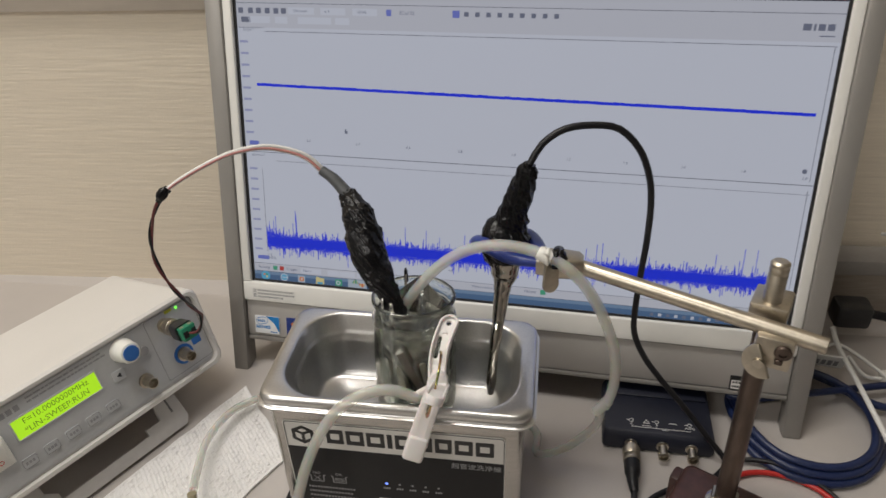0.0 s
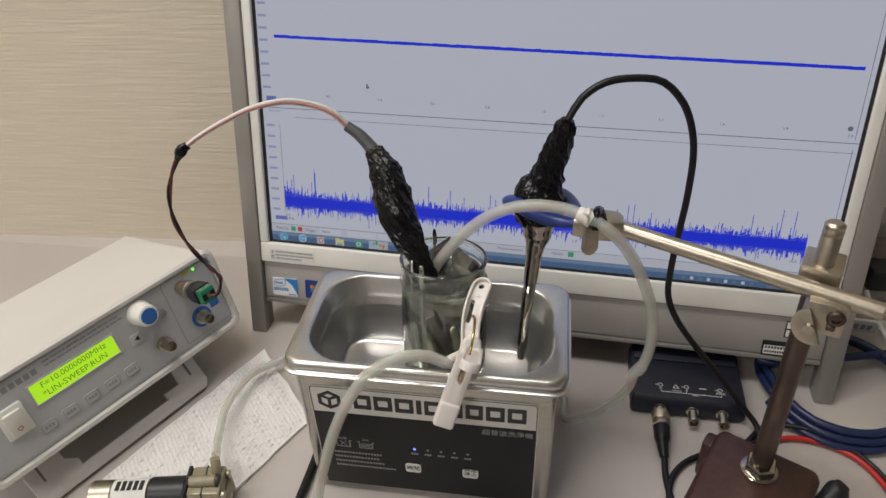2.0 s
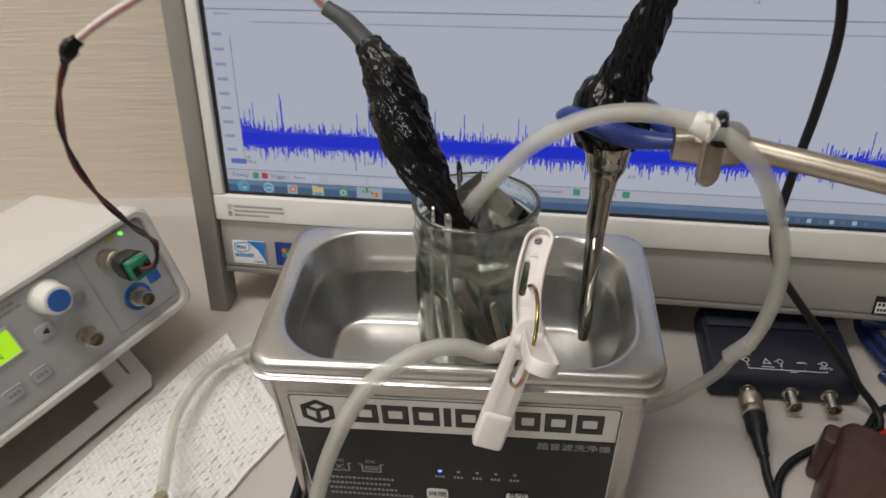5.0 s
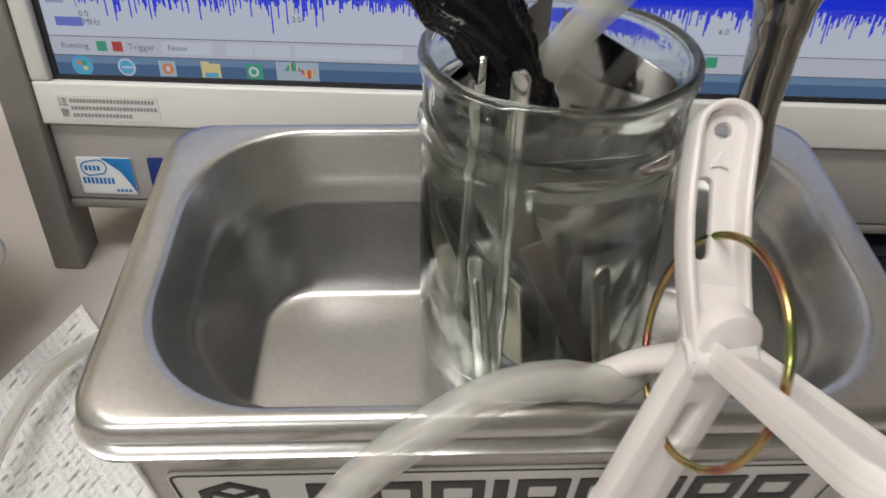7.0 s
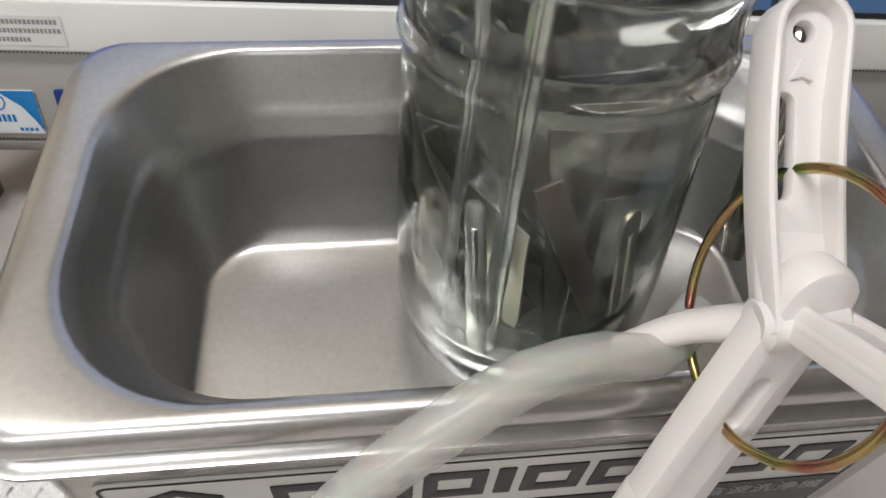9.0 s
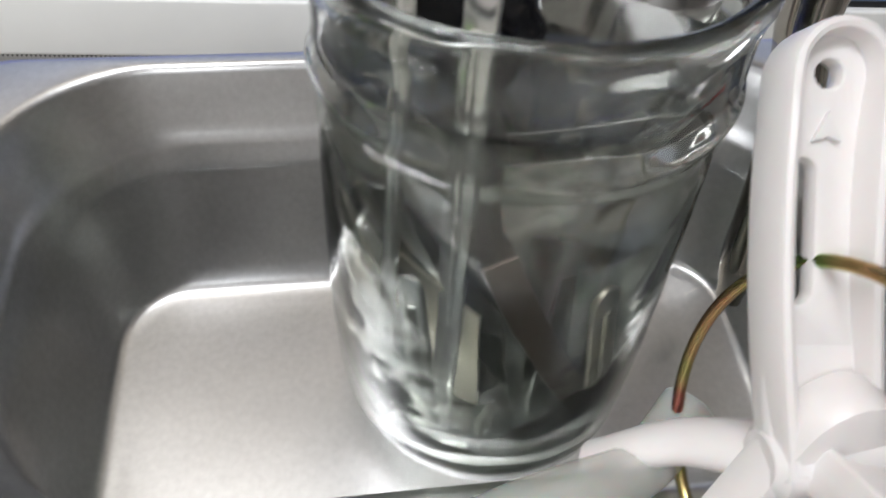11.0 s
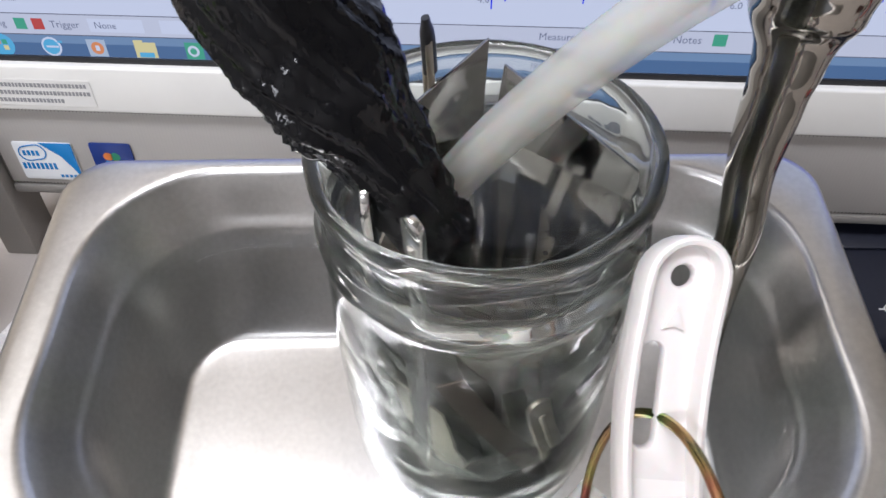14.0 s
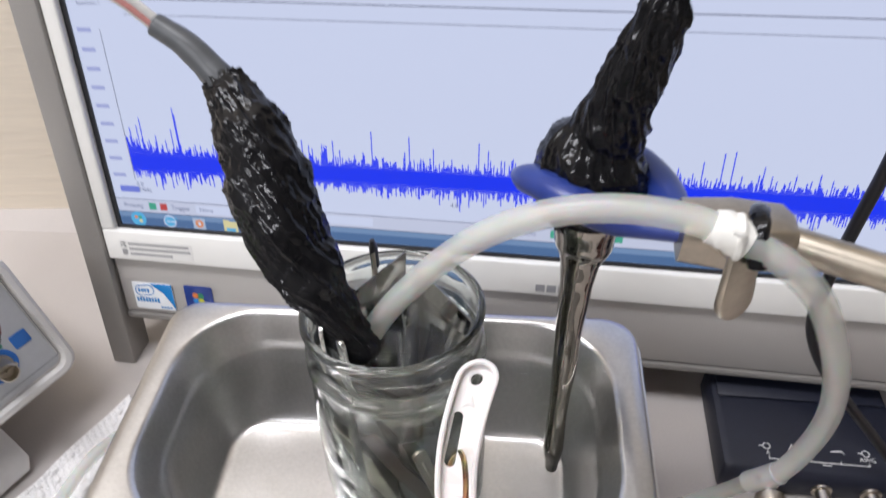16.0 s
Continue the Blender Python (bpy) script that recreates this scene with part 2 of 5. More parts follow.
def passivated():
    """Zinc-plated wire with the passing colours of its coating."""
    mat = material("iridescent_zinc_wire", (0.5, 0.33, 0.16), 0.2, 1.0)
    nodes, links = mat.node_tree.nodes, mat.node_tree.links
    place, n, ramp = nodes.new("ShaderNodeTexCoord"), nodes.new("ShaderNodeTexNoise"), nodes.new("ShaderNodeValToRGB")
    n.inputs["Scale"].default_value, n.inputs["Detail"].default_value = 120.0, 1.0
    links.new(place.outputs["Object"], n.inputs["Vector"])
    links.new(n.outputs["Fac"], ramp.inputs[0])
    ramp.color_ramp.elements[0].position, ramp.color_ramp.elements[0].color = 0.34, (0.42, 0.16, 0.12, 1)
    ramp.color_ramp.elements[1].position, ramp.color_ramp.elements[1].color = 0.64, (0.24, 0.34, 0.10, 1)
    mid = ramp.color_ramp.elements.new(0.50)
    mid.color = (0.50, 0.38, 0.16, 1)
    links.new(ramp.outputs[0], nodes["Principled BSDF"].inputs["Base Color"])
    return mat


M["copper"] = passivated()

# the lit screen
M["px_white"] = glowing("screen_white", (0.62, 0.66, 0.78), 0.60)
M["px_panel"] = glowing("screen_panel_grey", (0.56, 0.585, 0.68), 0.60)
M["px_blue"] = glowing("screen_trace_blue", (0.004, 0.022, 0.60), 0.85)
M["px_line"] = glowing("screen_line_grey", (0.13, 0.14, 0.18), 0.60)
M["px_text"] = glowing("screen_text_grey", (0.16, 0.18, 0.26), 0.60)
M["px_ylab"] = glowing("screen_label_violet", (0.36, 0.39, 0.62), 0.60)
M["px_high"] = glowing("screen_highlight", (0.16, 0.20, 0.62), 0.60)
M["px_task"] = glowing("taskbar_blue", (0.075, 0.15, 0.29), 0.60)
M["px_task_light"] = glowing("taskbar_light", (0.17, 0.27, 0.42), 0.60)
M["px_button"] = glowing("taskbar_button", (0.42, 0.50, 0.60), 0.60)
M["px_title"] = glowing("title_bar_dark", (0.05, 0.065, 0.09), 0.60)
M["px_red"] = glowing("screen_red", (0.50, 0.06, 0.05), 0.60)
M["px_green"] = glowing("screen_green", (0.06, 0.36, 0.22), 0.60)
M["px_teal"] = glowing("screen_teal", (0.10, 0.42, 0.66), 0.60)
M["px_yellow"] = glowing("screen_yellow", (0.70, 0.62, 0.30), 0.60)
M["px_orange"] = glowing("screen_orange", (0.70, 0.26, 0.10), 0.60)
M["lcd"] = glowing("lcd_backlight", (0.42, 0.80, 0.02), 0.95)
M["lcd_text"] = glowing("lcd_text", (0.19, 0.37, 0.018), 0.62)
M["led_blue"] = glowing("blue_led", (0.15, 0.25, 1.0), 2.0)
M["led_green"] = glowing("green_led", (0.2, 0.9, 0.1), 1.2)


# ---------------------------------------------------------------- mesh helpers
def V(*a):
    return Vector(a)


def finish(bm, smooth=True, angle=40):
    bmesh.ops.recalc_face_normals(bm, faces=bm.faces)
    for f in bm.faces:
        f.smooth = smooth
    if smooth:
        for e in bm.edges:
            if len(e.link_faces) == 2 and e.calc_face_angle(0) > radians(angle):
                e.smooth = False
    return bm


def part(name, bm, mat, parent=None, label="", smooth=True, angle=40):
    """Links a bmesh as one mesh object under a thing or a part."""
    finish(bm, smooth, angle)
    me = bpy.data.meshes.new(name)
    bm.to_mesh(me)
    bm.free()
    me.materials.append(M[mat])
    ob = new(name, me)
    hang(ob, parent)
    if label:
        tagged(ob, label)
    return ob


OWN_AXES = {}    # things whose parts are built in the thing's own axes
BASES = {}


def hang(ob, parent):
    """Parents ob; parts of most things are built in world axes."""
    if parent:
        ob.parent = parent
        if parent in OWN_AXES:
            OWN_AXES[ob] = True
        elif parent in BASES:
            ob.matrix_parent_inverse = BASES[parent].inverted()


def empty(name, m, label, category, group="", kind="", own=False):
    ob = new(name)
    ob.empty_display_size = 0.01
    ob.matrix_world = m
    BASES[ob] = m.copy()
    if own:
        OWN_AXES[ob] = True
    return tagged(ob, label, category, group, kind)


def rbox(x0, y0, z0, x1, y1, z1, r=0.001, seg=2, bm=None, m=None):
    """A box with rounded edges, added to bm."""
    bm = bm or bmesh.new()
    geo = bmesh.ops.create_cube(bm, size=1)["verts"]
    for v in geo:
        v.co = ((x0 + x1) / 2 + v.co.x * (x1 - x0), (y0 + y1) / 2 + v.co.y * (y1 - y0), (z0 + z1) / 2 + v.co.z * (z1 - z0))
    if r > 0:
        edges = list({e for v in geo for e in v.link_edges})
        out = bmesh.ops.bevel(bm, geom=edges, offset=r, segments=seg, profile=0.5, affect="EDGES")
        geo = list({v for f in out["faces"] for v in f.verts} | {v for v in geo if v.is_valid})
    if m is not None:
        bmesh.ops.transform(bm, matrix=m, verts=[v for v in geo if v.is_valid])
    return bm


def loft(rings, close_first=False, close_last=False, bm=None, loop=False):
    """Skins a list of rings of points with equal counts."""
    bm = bm or bmesh.new()
    rows = [[bm.verts.new(p) for p in ring] for ring in rings]
    n = len(rows[0])
    pairs = list(zip(rows, rows[1:])) + ([(rows[-1], rows[0])] if loop else [])
    for a, b in pairs:
        for i in range(n):
            bm.faces.new((a[i], a[(i + 1) % n], b[(i + 1) % n], b[i]))
    if close_first:
        bm.faces.new(rows[0][::-1])
    if close_last:
        bm.faces.new(rows[-1])
    return bm


def rrect(cx, cy, hx, hy, r, z, n=8, m=6):
    """A rounded rectangle as a ring of points."""
    pts = []
    corners = [(hx - r, hy - r, 0), (-hx + r, hy - r, 90), (-hx + r, -hy + r, 180), (hx - r, -hy + r, 270)]
    for k, (x, y, a) in enumerate(corners):
        arc = [(x + r * math.cos(radians(a + 90 * i / n)), y + r * math.sin(radians(a + 90 * i / n))) for i in range(n + 1)]
        pts += arc
        nx, ny, na = corners[(k + 1) % 4]
        q = (nx + r * math.cos(radians(na)), ny + r * math.sin(radians(na)))
        pts += [(arc[-1][0] + (q[0] - arc[-1][0]) * i / m, arc[-1][1] + (q[1] - arc[-1][1]) * i / m) for i in range(1, m)]
    return [(cx + x, cy + y, z) for x, y in pts]


def lathe(profile, axis=None, n=48, bm=None, wobble=0.0, closed=False):
    """Turns (radius, height) pairs round z, then moves them by the matrix."""
    rings = []
    for r, h in profile:
        rings.append([V(r * math.cos(2 * math.pi * i / n), r * math.sin(2 * math.pi * i / n), h) for i in range(n)])
    if wobble:
        for ring in rings:
            for p in ring:
                d = noise.noise(p * 90) * wobble
                p.x += d * p.x / 0.03
                p.y += d * p.y / 0.03
    if axis is not None:
        rings = [[axis @ p for p in ring] for ring in rings]
    return loft(rings, not closed, not closed, bm, closed)


def along(a, b):
    """A frame at a whose z axis points at b."""
    a, b = Vector(a), Vector(b)
    return Matrix.Translation(a) @ (b - a).to_track_quat("Z", "Y").to_matrix().to_4x4()


def rod(a, b, r, n=20, bm=None, bevel=0.0, r2=None):
    L = (Vector(b) - Vector(a)).length
    r2 = r2 or r
    prof = [(r - bevel, 0), (r, bevel), (r2, L - bevel), (r2 - bevel, L)] if bevel else [(r, 0), (r2, L)]
    return lathe(prof, along(a, b), n, bm)


def smooth_path(points, step=0.004):
    """A Catmull-Rom curve through the points."""
    P = [Vector(p) for p in points]
    P = [P[0] * 2 - P[1]] + P + [P[-1] * 2 - P[-2]]
    out = []
    for i in range(1, len(P) - 2):
        a, b, c, d = P[i - 1:i + 3]
        n = max(2, int((c - b).length / step))
        for k in range(n):
            t = k / n
            out.append(0.5 * ((2 * b) + (c - a) * t + (2 * a - 5 * b + 4 * c - d) * t * t + (3 * b - a - 3 * c + d) * t ** 3))
    out.append(P[-2].copy())
    return out


def sweep(points, radius, n=14, step=0.004, bm=None, rough=None, flat=1.0, hollow=0.0):
    """A tube along a smooth path; radius may be a function of 0..1. rough(p, outward, s) gives an outward shift."""
    path = smooth_path(points, step)
    N = len(path)
    up = Vector((0.13, 0.21, 0.97)).normalized()
    rings, inner = [], []
    side = None
    for i, p in enumerate(path):
        t = (path[min(i + 1, N - 1)] - path[max(i - 1, 0)]).normalized()
        if side is None:
            side = t.cross(up)
            if side.length < 0.2:
                side = t.cross(Vector((1, 0, 0)))
        side = (side - t * side.dot(t)).normalized()
        other = t.cross(side)
        s = i / (N - 1)
        r = radius(s) if callable(radius) else radius
        ring = []
        for k in range(n):
            a = 2 * math.pi * k / n
            d = side * math.cos(a) + other * math.sin(a) * flat
            q = p + d * r
            if rough:
                q += d * rough(q, d, s)
            ring.append(q)
        rings.append(ring)
        if hollow:
            inner.append([p + (q - p) * hollow for q in ring])
    if hollow:
        return loft(rings + inner[::-1], bm=bm, loop=True)
    return loft(rings, True, True, bm)


def slab(outline, holes, thick, bevel=0.0006, m=None):
    """A flat piece cut from a 2D outline with holes; its thickness runs along z."""
    cu = bpy.data.curves.new("outline", "CURVE")
    cu.dimensions, cu.fill_mode = "2D", "BOTH"
    cu.extrude, cu.bevel_depth, cu.bevel_resolution = max(thick / 2 - bevel, 1e-5), bevel, 1
    cu.offset = -bevel
    for pts in [outline] + list(holes):
        sp = cu.splines.new("POLY")
        sp.points.add(len(pts) - 1)
        for p, q in zip(sp.points, pts):
            p.co = (q[0], q[1], 0, 1)
        sp.use_cyclic_u = True
    tmp = bpy.data.objects.new("outline", cu)
    scene.collection.objects.link(tmp)
    bpy.context.view_layer.update()
    me = bpy.data.meshes.new_from_object(tmp.evaluated_get(bpy.context.evaluated_depsgraph_get()))
    bm = bmesh.new()
    bm.from_mesh(me)
    bmesh.ops.remove_doubles(bm, verts=bm.verts, dist=1e-6)
    bpy.data.objects.remove(tmp)
    bpy.data.curves.remove(cu)
    bpy.data.meshes.remove(me)
    if m is not None:
        bmesh.ops.transform(bm, matrix=m, verts=bm.verts)
    return bm


def capsule(x0, y0, x1, y1, r0, r1=None, n=10):
    """The outline of a stadium from one point to another."""
    r1 = r1 or r0
    a = math.atan2(y1 - y0, x1 - x0)
    pts = [(x1 + r1 * math.cos(a - math.pi / 2 + math.pi * i / n), y1 + r1 * math.sin(a - math.pi / 2 + math.pi * i / n)) for i in range(n + 1)]
    pts += [(x0 + r0 * math.cos(a + math.pi / 2 + math.pi * i / n), y0 + r0 * math.sin(a + math.pi / 2 + math.pi * i / n)) for i in range(n + 1)]
    return pts


def rect_outline(x0, y0, x1, y1, r=0.001, n=4):
    return [(x, y) for x, y, _ in rrect((x0 + x1) / 2, (y0 + y1) / 2, (x1 - x0) / 2, (y1 - y0) / 2, r, 0, n, 1)]


def words(text, size, m, mat, parent, name="lettering", wide=1.0, depth=0.00008, align="CENTER"):
    """Real characters in the built-in font as a thin mesh; x runs along the line, y up."""
    cu = bpy.data.curves.new("lettering", "FONT")
    cu.body, cu.size, cu.align_x, cu.align_y, cu.extrude = text, size, align, "CENTER", depth
    cu.resolution_u = 2
    tmp = bpy.data.objects.new("lettering", cu)
    scene.collection.objects.link(tmp)
    bpy.context.view_layer.update()
    me = bpy.data.meshes.new_from_object(tmp.evaluated_get(bpy.context.evaluated_depsgraph_get()))
    bpy.data.objects.remove(tmp)
    bpy.data.curves.remove(cu)
    me.transform(m @ Matrix.Diagonal((wide, 1, 1, 1)))
    me.materials.clear()
    me.materials.append(M[mat])
    ob = new(name, me)
    hang(ob, parent)
    return ob


def tile(bm, x0, y0, x1, y1, z, t=0.00006):
    """A very thin raised patch on the plane z, added to bm."""
    a = [bm.verts.new(p) for p in ((x0, y0, z), (x1, y0, z), (x1, y1, z), (x0, y1, z))]
    b = [bm.verts.new(p) for p in ((x0, y0, z + t), (x1, y0, z + t), (x1, y1, z + t), (x0, y1, z + t))]
    bm.faces.new(b)
    for i in range(4):
        bm.faces.new((a[i], a[(i + 1) % 4], b[(i + 1) % 4], b[i]))
    return bm


def disc(bm, x, y, r, z, t=0.00006, n=20):
    a = [bm.verts.new((x + r * math.cos(2 * math.pi * i / n), y + r * math.sin(2 * math.pi * i / n), z)) for i in range(n)]
    b = [bm.verts.new((v.co.x, v.co.y, z + t)) for v in a]
    bm.faces.new(b)
    for i in range(n):
        bm.faces.new((a[i], a[(i + 1) % n], b[(i + 1) % n], b[i]))
    return bm


def move(bm, m):
    bmesh.ops.transform(bm, matrix=m, verts=bm.verts)
    return bm


# ---------------------------------------------------------------- the room
def structure(name, bm, mat, label, category="wall", smooth=True):
    return tagged(part(name, bm, mat, smooth=smooth), label, category, kind="structure")


turn = pose(0.05, 0.318, 0, 0, 0, 3.2)
structure("wall_north", move(rbox(-1.9, 0.0, -0.72, 2.1, 0.1, 1.78, 0), turn), "wallpaper", "beige ribbed vinyl wallpaper on the wall behind the desk")
structure("wall_panel", move(rbox(-1.9, -0.006, 0.300, -0.1, 0.0, 0.62, 0.001), turn), "wall_smooth", "smooth beige panel set along the wall above the desk")
# unseen shell, added to close the room and shape the bounced light
structure("wall_south", rbox(-1.9, -2.5, -0.72, 2.1, -2.4, 1.78, 0), "plaster", "unseen plain plaster wall added to close the room")
structure("wall_west", rbox(-1.9, -2.4, -0.72, -1.8, 0.2, 1.78, 0), "plaster", "unseen plain plaster side wall added to close the room")
structure("wall_east", rbox(2.0, -2.4, -0.72, 2.1, 0.42, 1.78, 0), "plaster", "unseen plain plaster wall added at the room's end")
structure("ceiling", rbox(-1.9, -2.5, 1.76, 2.1, 0.45, 1.86, 0), "ceiling", "unseen plain white ceiling added to bounce light", "ceiling")
structure("floor", rbox(-1.9, -2.5, -0.78, 2.1, 0.45, -0.72, 0), "floor", "unseen grey vinyl floor added under the desk", "floor")

desk = empty("desk", pose(0, 0, -0.72), "pale grey laminate desk against the papered wall", "desk")
top = part("desktop", rbox(-1.05, -0.42, -0.028, 1.1, 0.272, 0, 0.002), "desk", desk)
part("desk_back_strip", rbox(-1.05, 0.2725, -0.028, 1.1, 0.40, -0.0015, 0.001), "desk", desk)
for x in (-0.95, 0.95):
    part("leg", rbox(x - 0.025, -0.36, -0.72, x + 0.025, -0.31, -0.0285, 0.002), "duct_grey", desk)
    part("leg", rbox(x - 0.025, 0.18, -0.72, x + 0.025, 0.23, -0.0285, 0.002), "duct_grey", desk)

duct = empty("cable_duct", turn @ pose(0.35, -0.03, 0), "brown woodgrain cable duct along the wall on the desk", "cable duct", own=True)
part("duct_body", rbox(-0.06, 0.0, 0.0005, 0.75, 0.027, 0.046, 0.002), "duct", duct)
part("duct_lid", rbox(-0.06, -0.003, 0.0465, 0.75, 0.027, 0.064, 0.003), "duct_grey", duct, "grey plastic lid strip")

# ---------------------------------------------------------------- desktop computer
SW, SH = 0.4590, 0.256
ax_u = V(1, -0.0634, 0.0017).normalized()
ax_w = V(-0.0638, -1, 0.2653).normalized()
ax_v = ax_w.cross(ax_u)
screen_frame = Matrix((ax_u, ax_v, ax_w)).transposed().to_4x4()
screen_frame.translation = (-0.1681, 0.1871, 0.0869)
pc = empty("all_in_one_computer", screen_frame, "silver and white all-in-one desktop computer, screen lit with signal traces", "computer", own=True)
body = part("back_shell", rbox(-0.012, -0.055, -0.052, SW + 0.012, SH + 0.022, -0.0085, 0.006, 3), "dark", pc)
# white bezel: four bars round the screen
for nm, b in (("bezel_bottom", (-0.0082, -0.0188, SW + 0.0082, -0.0002)), ("bezel_top", (-0.0082, SH + 0.0002, SW + 0.0082, SH + 0.016)),
              ("bezel_left", (-0.0082, -0.0001, -0.0002, SH + 0.0001)), ("bezel_right", (SW + 0.0002, -0.0001, SW + 0.0082, SH + 0.0001))):
    part(nm, rbox(b[0], b[1], -0.008, b[2], b[3], 0.0035, 0.0012, 3), "bezel", pc, "glossy white bezel")
part("screen_gasket", slab(rect_outline(-0.0003, -0.0003, SW + 0.0003, SH + 0.0003, 0.0002), [rect_outline(0.0022, 0.0018, SW - 0.0022, SH - 0.0018, 0.0002)], 0.0012, 0.0001, pose(0, 0, -0.0005)), "dark", pc)
grille = part("speaker_grille", rbox(-0.0082, -0.0555, -0.01, SW + 0.0082, -0.0192, 0.0005, 0.0015), "mesh", pc, "grey perforated speaker grille")
part("chin_edge", rbox(-0.0082, -0.0600, -0.012, SW + 0.0082, -0.0557, 0.001, 0.0012), "silver", pc)
foot_h = 0.1035
for nm, x0, x1 in (("side_rail_left", -0.0225, -0.0085), ("side_rail_right", SW + 0.0085, SW + 0.0225)):
    rail = part(nm, rbox(x0, -0.0912, -0.013, x1, SH + 0.02, 0.0055, 0.0012, 2), "silver", pc, "silver side rail running down to the desk")
stand = part("rear_stand", rbox(0.12, -0.02, -0.016, SW - 0.12, 0.09, -0.0085, 0.002, 2, None, pose(0, 0, -0.045)), "silver", pc)

# what the screen shows, from px rows of light
Z0 = -0.0012
shown = part("screen", tile(bmesh.new(), 0.0018, 0.0014, SW - 0.0018, SH - 0.0014, Z0), "px_white", pc, "lit screen with two blue signal traces", smooth=False)


def patches(name, mat, rects, level=1):
    """Lit marks on the screen, each a part; hundreds of them are one part."""
    if len(rects) > 60:
        bm = bmesh.new()
        for r in rects:
            tile(bm, *r, Z0 + 0.00008 * level)
        return tagged(part(name, bm, mat, shown, smooth=False), kind="stuff")
    for r in rects:
        part(name, tile(bmesh.new(), *r, Z0 + 0.00008 * level), mat, shown, smooth=False)


L, R = 0.0022, SW - 0.0022
patches("title_bar", "px_title", [(L, 0.2485, R, SH - 0.002)])
patches("window_button", "px_red", [(R - 0.016, 0.2495, R - 0.001, 0.2535)], 2)
patches("window_button", "px_text", [(R - 0.034, 0.2495, R - 0.026, 0.2535), (R - 0.0255, 0.2495, R - 0.0175, 0.2535)], 2)
patches("tool_strip", "px_panel", [(L, 0.2215, R, 0.2484), (L, 0.0098, R, 0.0172)])
patches("rule_line", "px_line", [(L, 0.2402, R, 0.2406), (0.026, 0.2184, R - 0.002, 0.2188), (L, 0.2212, 0.0255, 0.2215), (L, 0.1191, R, 0.1196), (0.03, 0.1120, R - 0.002, 0.1123),
                               (L, 0.0172, R, 0.0175), (R - 0.0035, 0.122, R - 0.0031, 0.2185), (R - 0.0035, 0.02, R - 0.0031, 0.115), (L, 0.0096, R, 0.0099)], 2)
random.seed(5)
tools = []
for y, xs in ((0.2325, (0.004, 0.0125, 0.0195, 0.027, 0.0345, 0.041)), (0.2255, (0.006, 0.010))):
    tools += [(x, y, x + 0.0042, y + 0.0042) for x in xs]
patches("tool_icon", "px_text", tools + [(0.19 + 0.0085 * i, 0.2332, 0.1935 + 0.0085 * i, 0.2365) for i in range(9)], 2)
patches("tool_box", "px_white", [(0.047, 0.2322, 0.069, 0.2375), (0.0745, 0.2322, 0.095, 0.2375), (0.101, 0.2322, 0.121, 0.2375), (0.012, 0.225, 0.031, 0.2302),
                                   (0.0355, 0.225, 0.046, 0.2302), (0.055, 0.225, 0.083, 0.2302), (0.0865, 0.225, 0.098, 0.2302), (0.026, 0.1755, 0.0261, 0.176)], 2)
patches("tool_icon", "px_high", [(0.1285, 0.2325, 0.1325, 0.2372), (0.181, 0.2322, 0.1865, 0.2375)], 2)
patches("trace", "px_blue", [(0.0162 + 0.00433 * i, 0.1750 - 0.00005 * i + random.uniform(-0.0001, 0.0001), 0.0162 + 0.00433 * (i + 1), 0.1773 - 0.00005 * i + random.uniform(-0.0002, 0.0002)) for i in range(100)], 2)
# noise floor of the spectrum: thin bars of chance height, denser at the foot
random.seed(11)
bars = []
N = 760
for i in range(N):
    x = 0.0165 + 0.4210 * i / N
    top = 0.0432 + abs(random.gauss(0, 0.0038)) + 0.0045 * math.exp(-i / 22)
    if random.random() < 0.026:
        top += random.uniform(0.006, 0.026)
    low = 0.0345 - abs(random.gauss(0, 0.0040))
    bars.append((x, low, x + 0.00050, top))
patches("spectrum", "px_blue", bars, 2)
patches("noise_floor", "px_blue", [(0.0165, 0.0355, 0.4375, 0.0428)], 3)
patches("spectrum_axis", "px_line", [(0.0160, 0.0285, 0.0163, 0.1050), (0.1010, 0.0285, 0.1013, 0.0310)], 1)
patches("axis_highlight", "px_high", [(0.006, 0.1252, 0.0145, 0.1288), (0.0065, 0.0213, 0.0172, 0.0248)], 2)
patches("axis_label", "px_ylab", [(0.0035, y, 0.0105, y + 0.0019) for y in np.arange(0.135, 0.216, 0.0093)] + [(0.0045, y, 0.0115, y + 0.0019) for y in np.arange(0.030, 0.112, 0.0092)], 2)
patches("status_icon", "px_green", [(0.0205, 0.0116, 0.0245, 0.0156), (0.2615, 0.0122, 0.2660, 0.0164), (0.2315, 0.0122, 0.2358, 0.0164)], 2)
patches("status_icon", "px_red", [(0.0268, 0.0116, 0.0308, 0.0156)], 2)
patches("status_box", "px_white", [(0.047, 0.0112, 0.0665, 0.016), (0.0725, 0.0112, 0.083, 0.016), (0.0835, 0.0112, 0.098, 0.016), (0.1, 0.0112, 0.1425, 0.016)], 2)
tray_marks = [(0.352 + 0.0064 * i, 0.0030, 0.3546 + 0.0064 * i, 0.0056) for i in range(9)]
patches("taskbar", "px_task", [(L, 0.0018, R, 0.0096)])
patches("taskbar_sheen", "px_task_light", [(L, 0.0066, R, 0.0095)], 2)
patches("task_button", "px_button", [(0.0916, 0.0019, 0.1088, 0.0094)], 3)
patches("tray_icon", "px_panel", tray_marks[1::2], 3)
patches("tray_icon", "px_text", tray_marks[::2] + [(0.418, 0.005, 0.432, 0.0068), (0.416, 0.0024, 0.434, 0.0042)], 3)


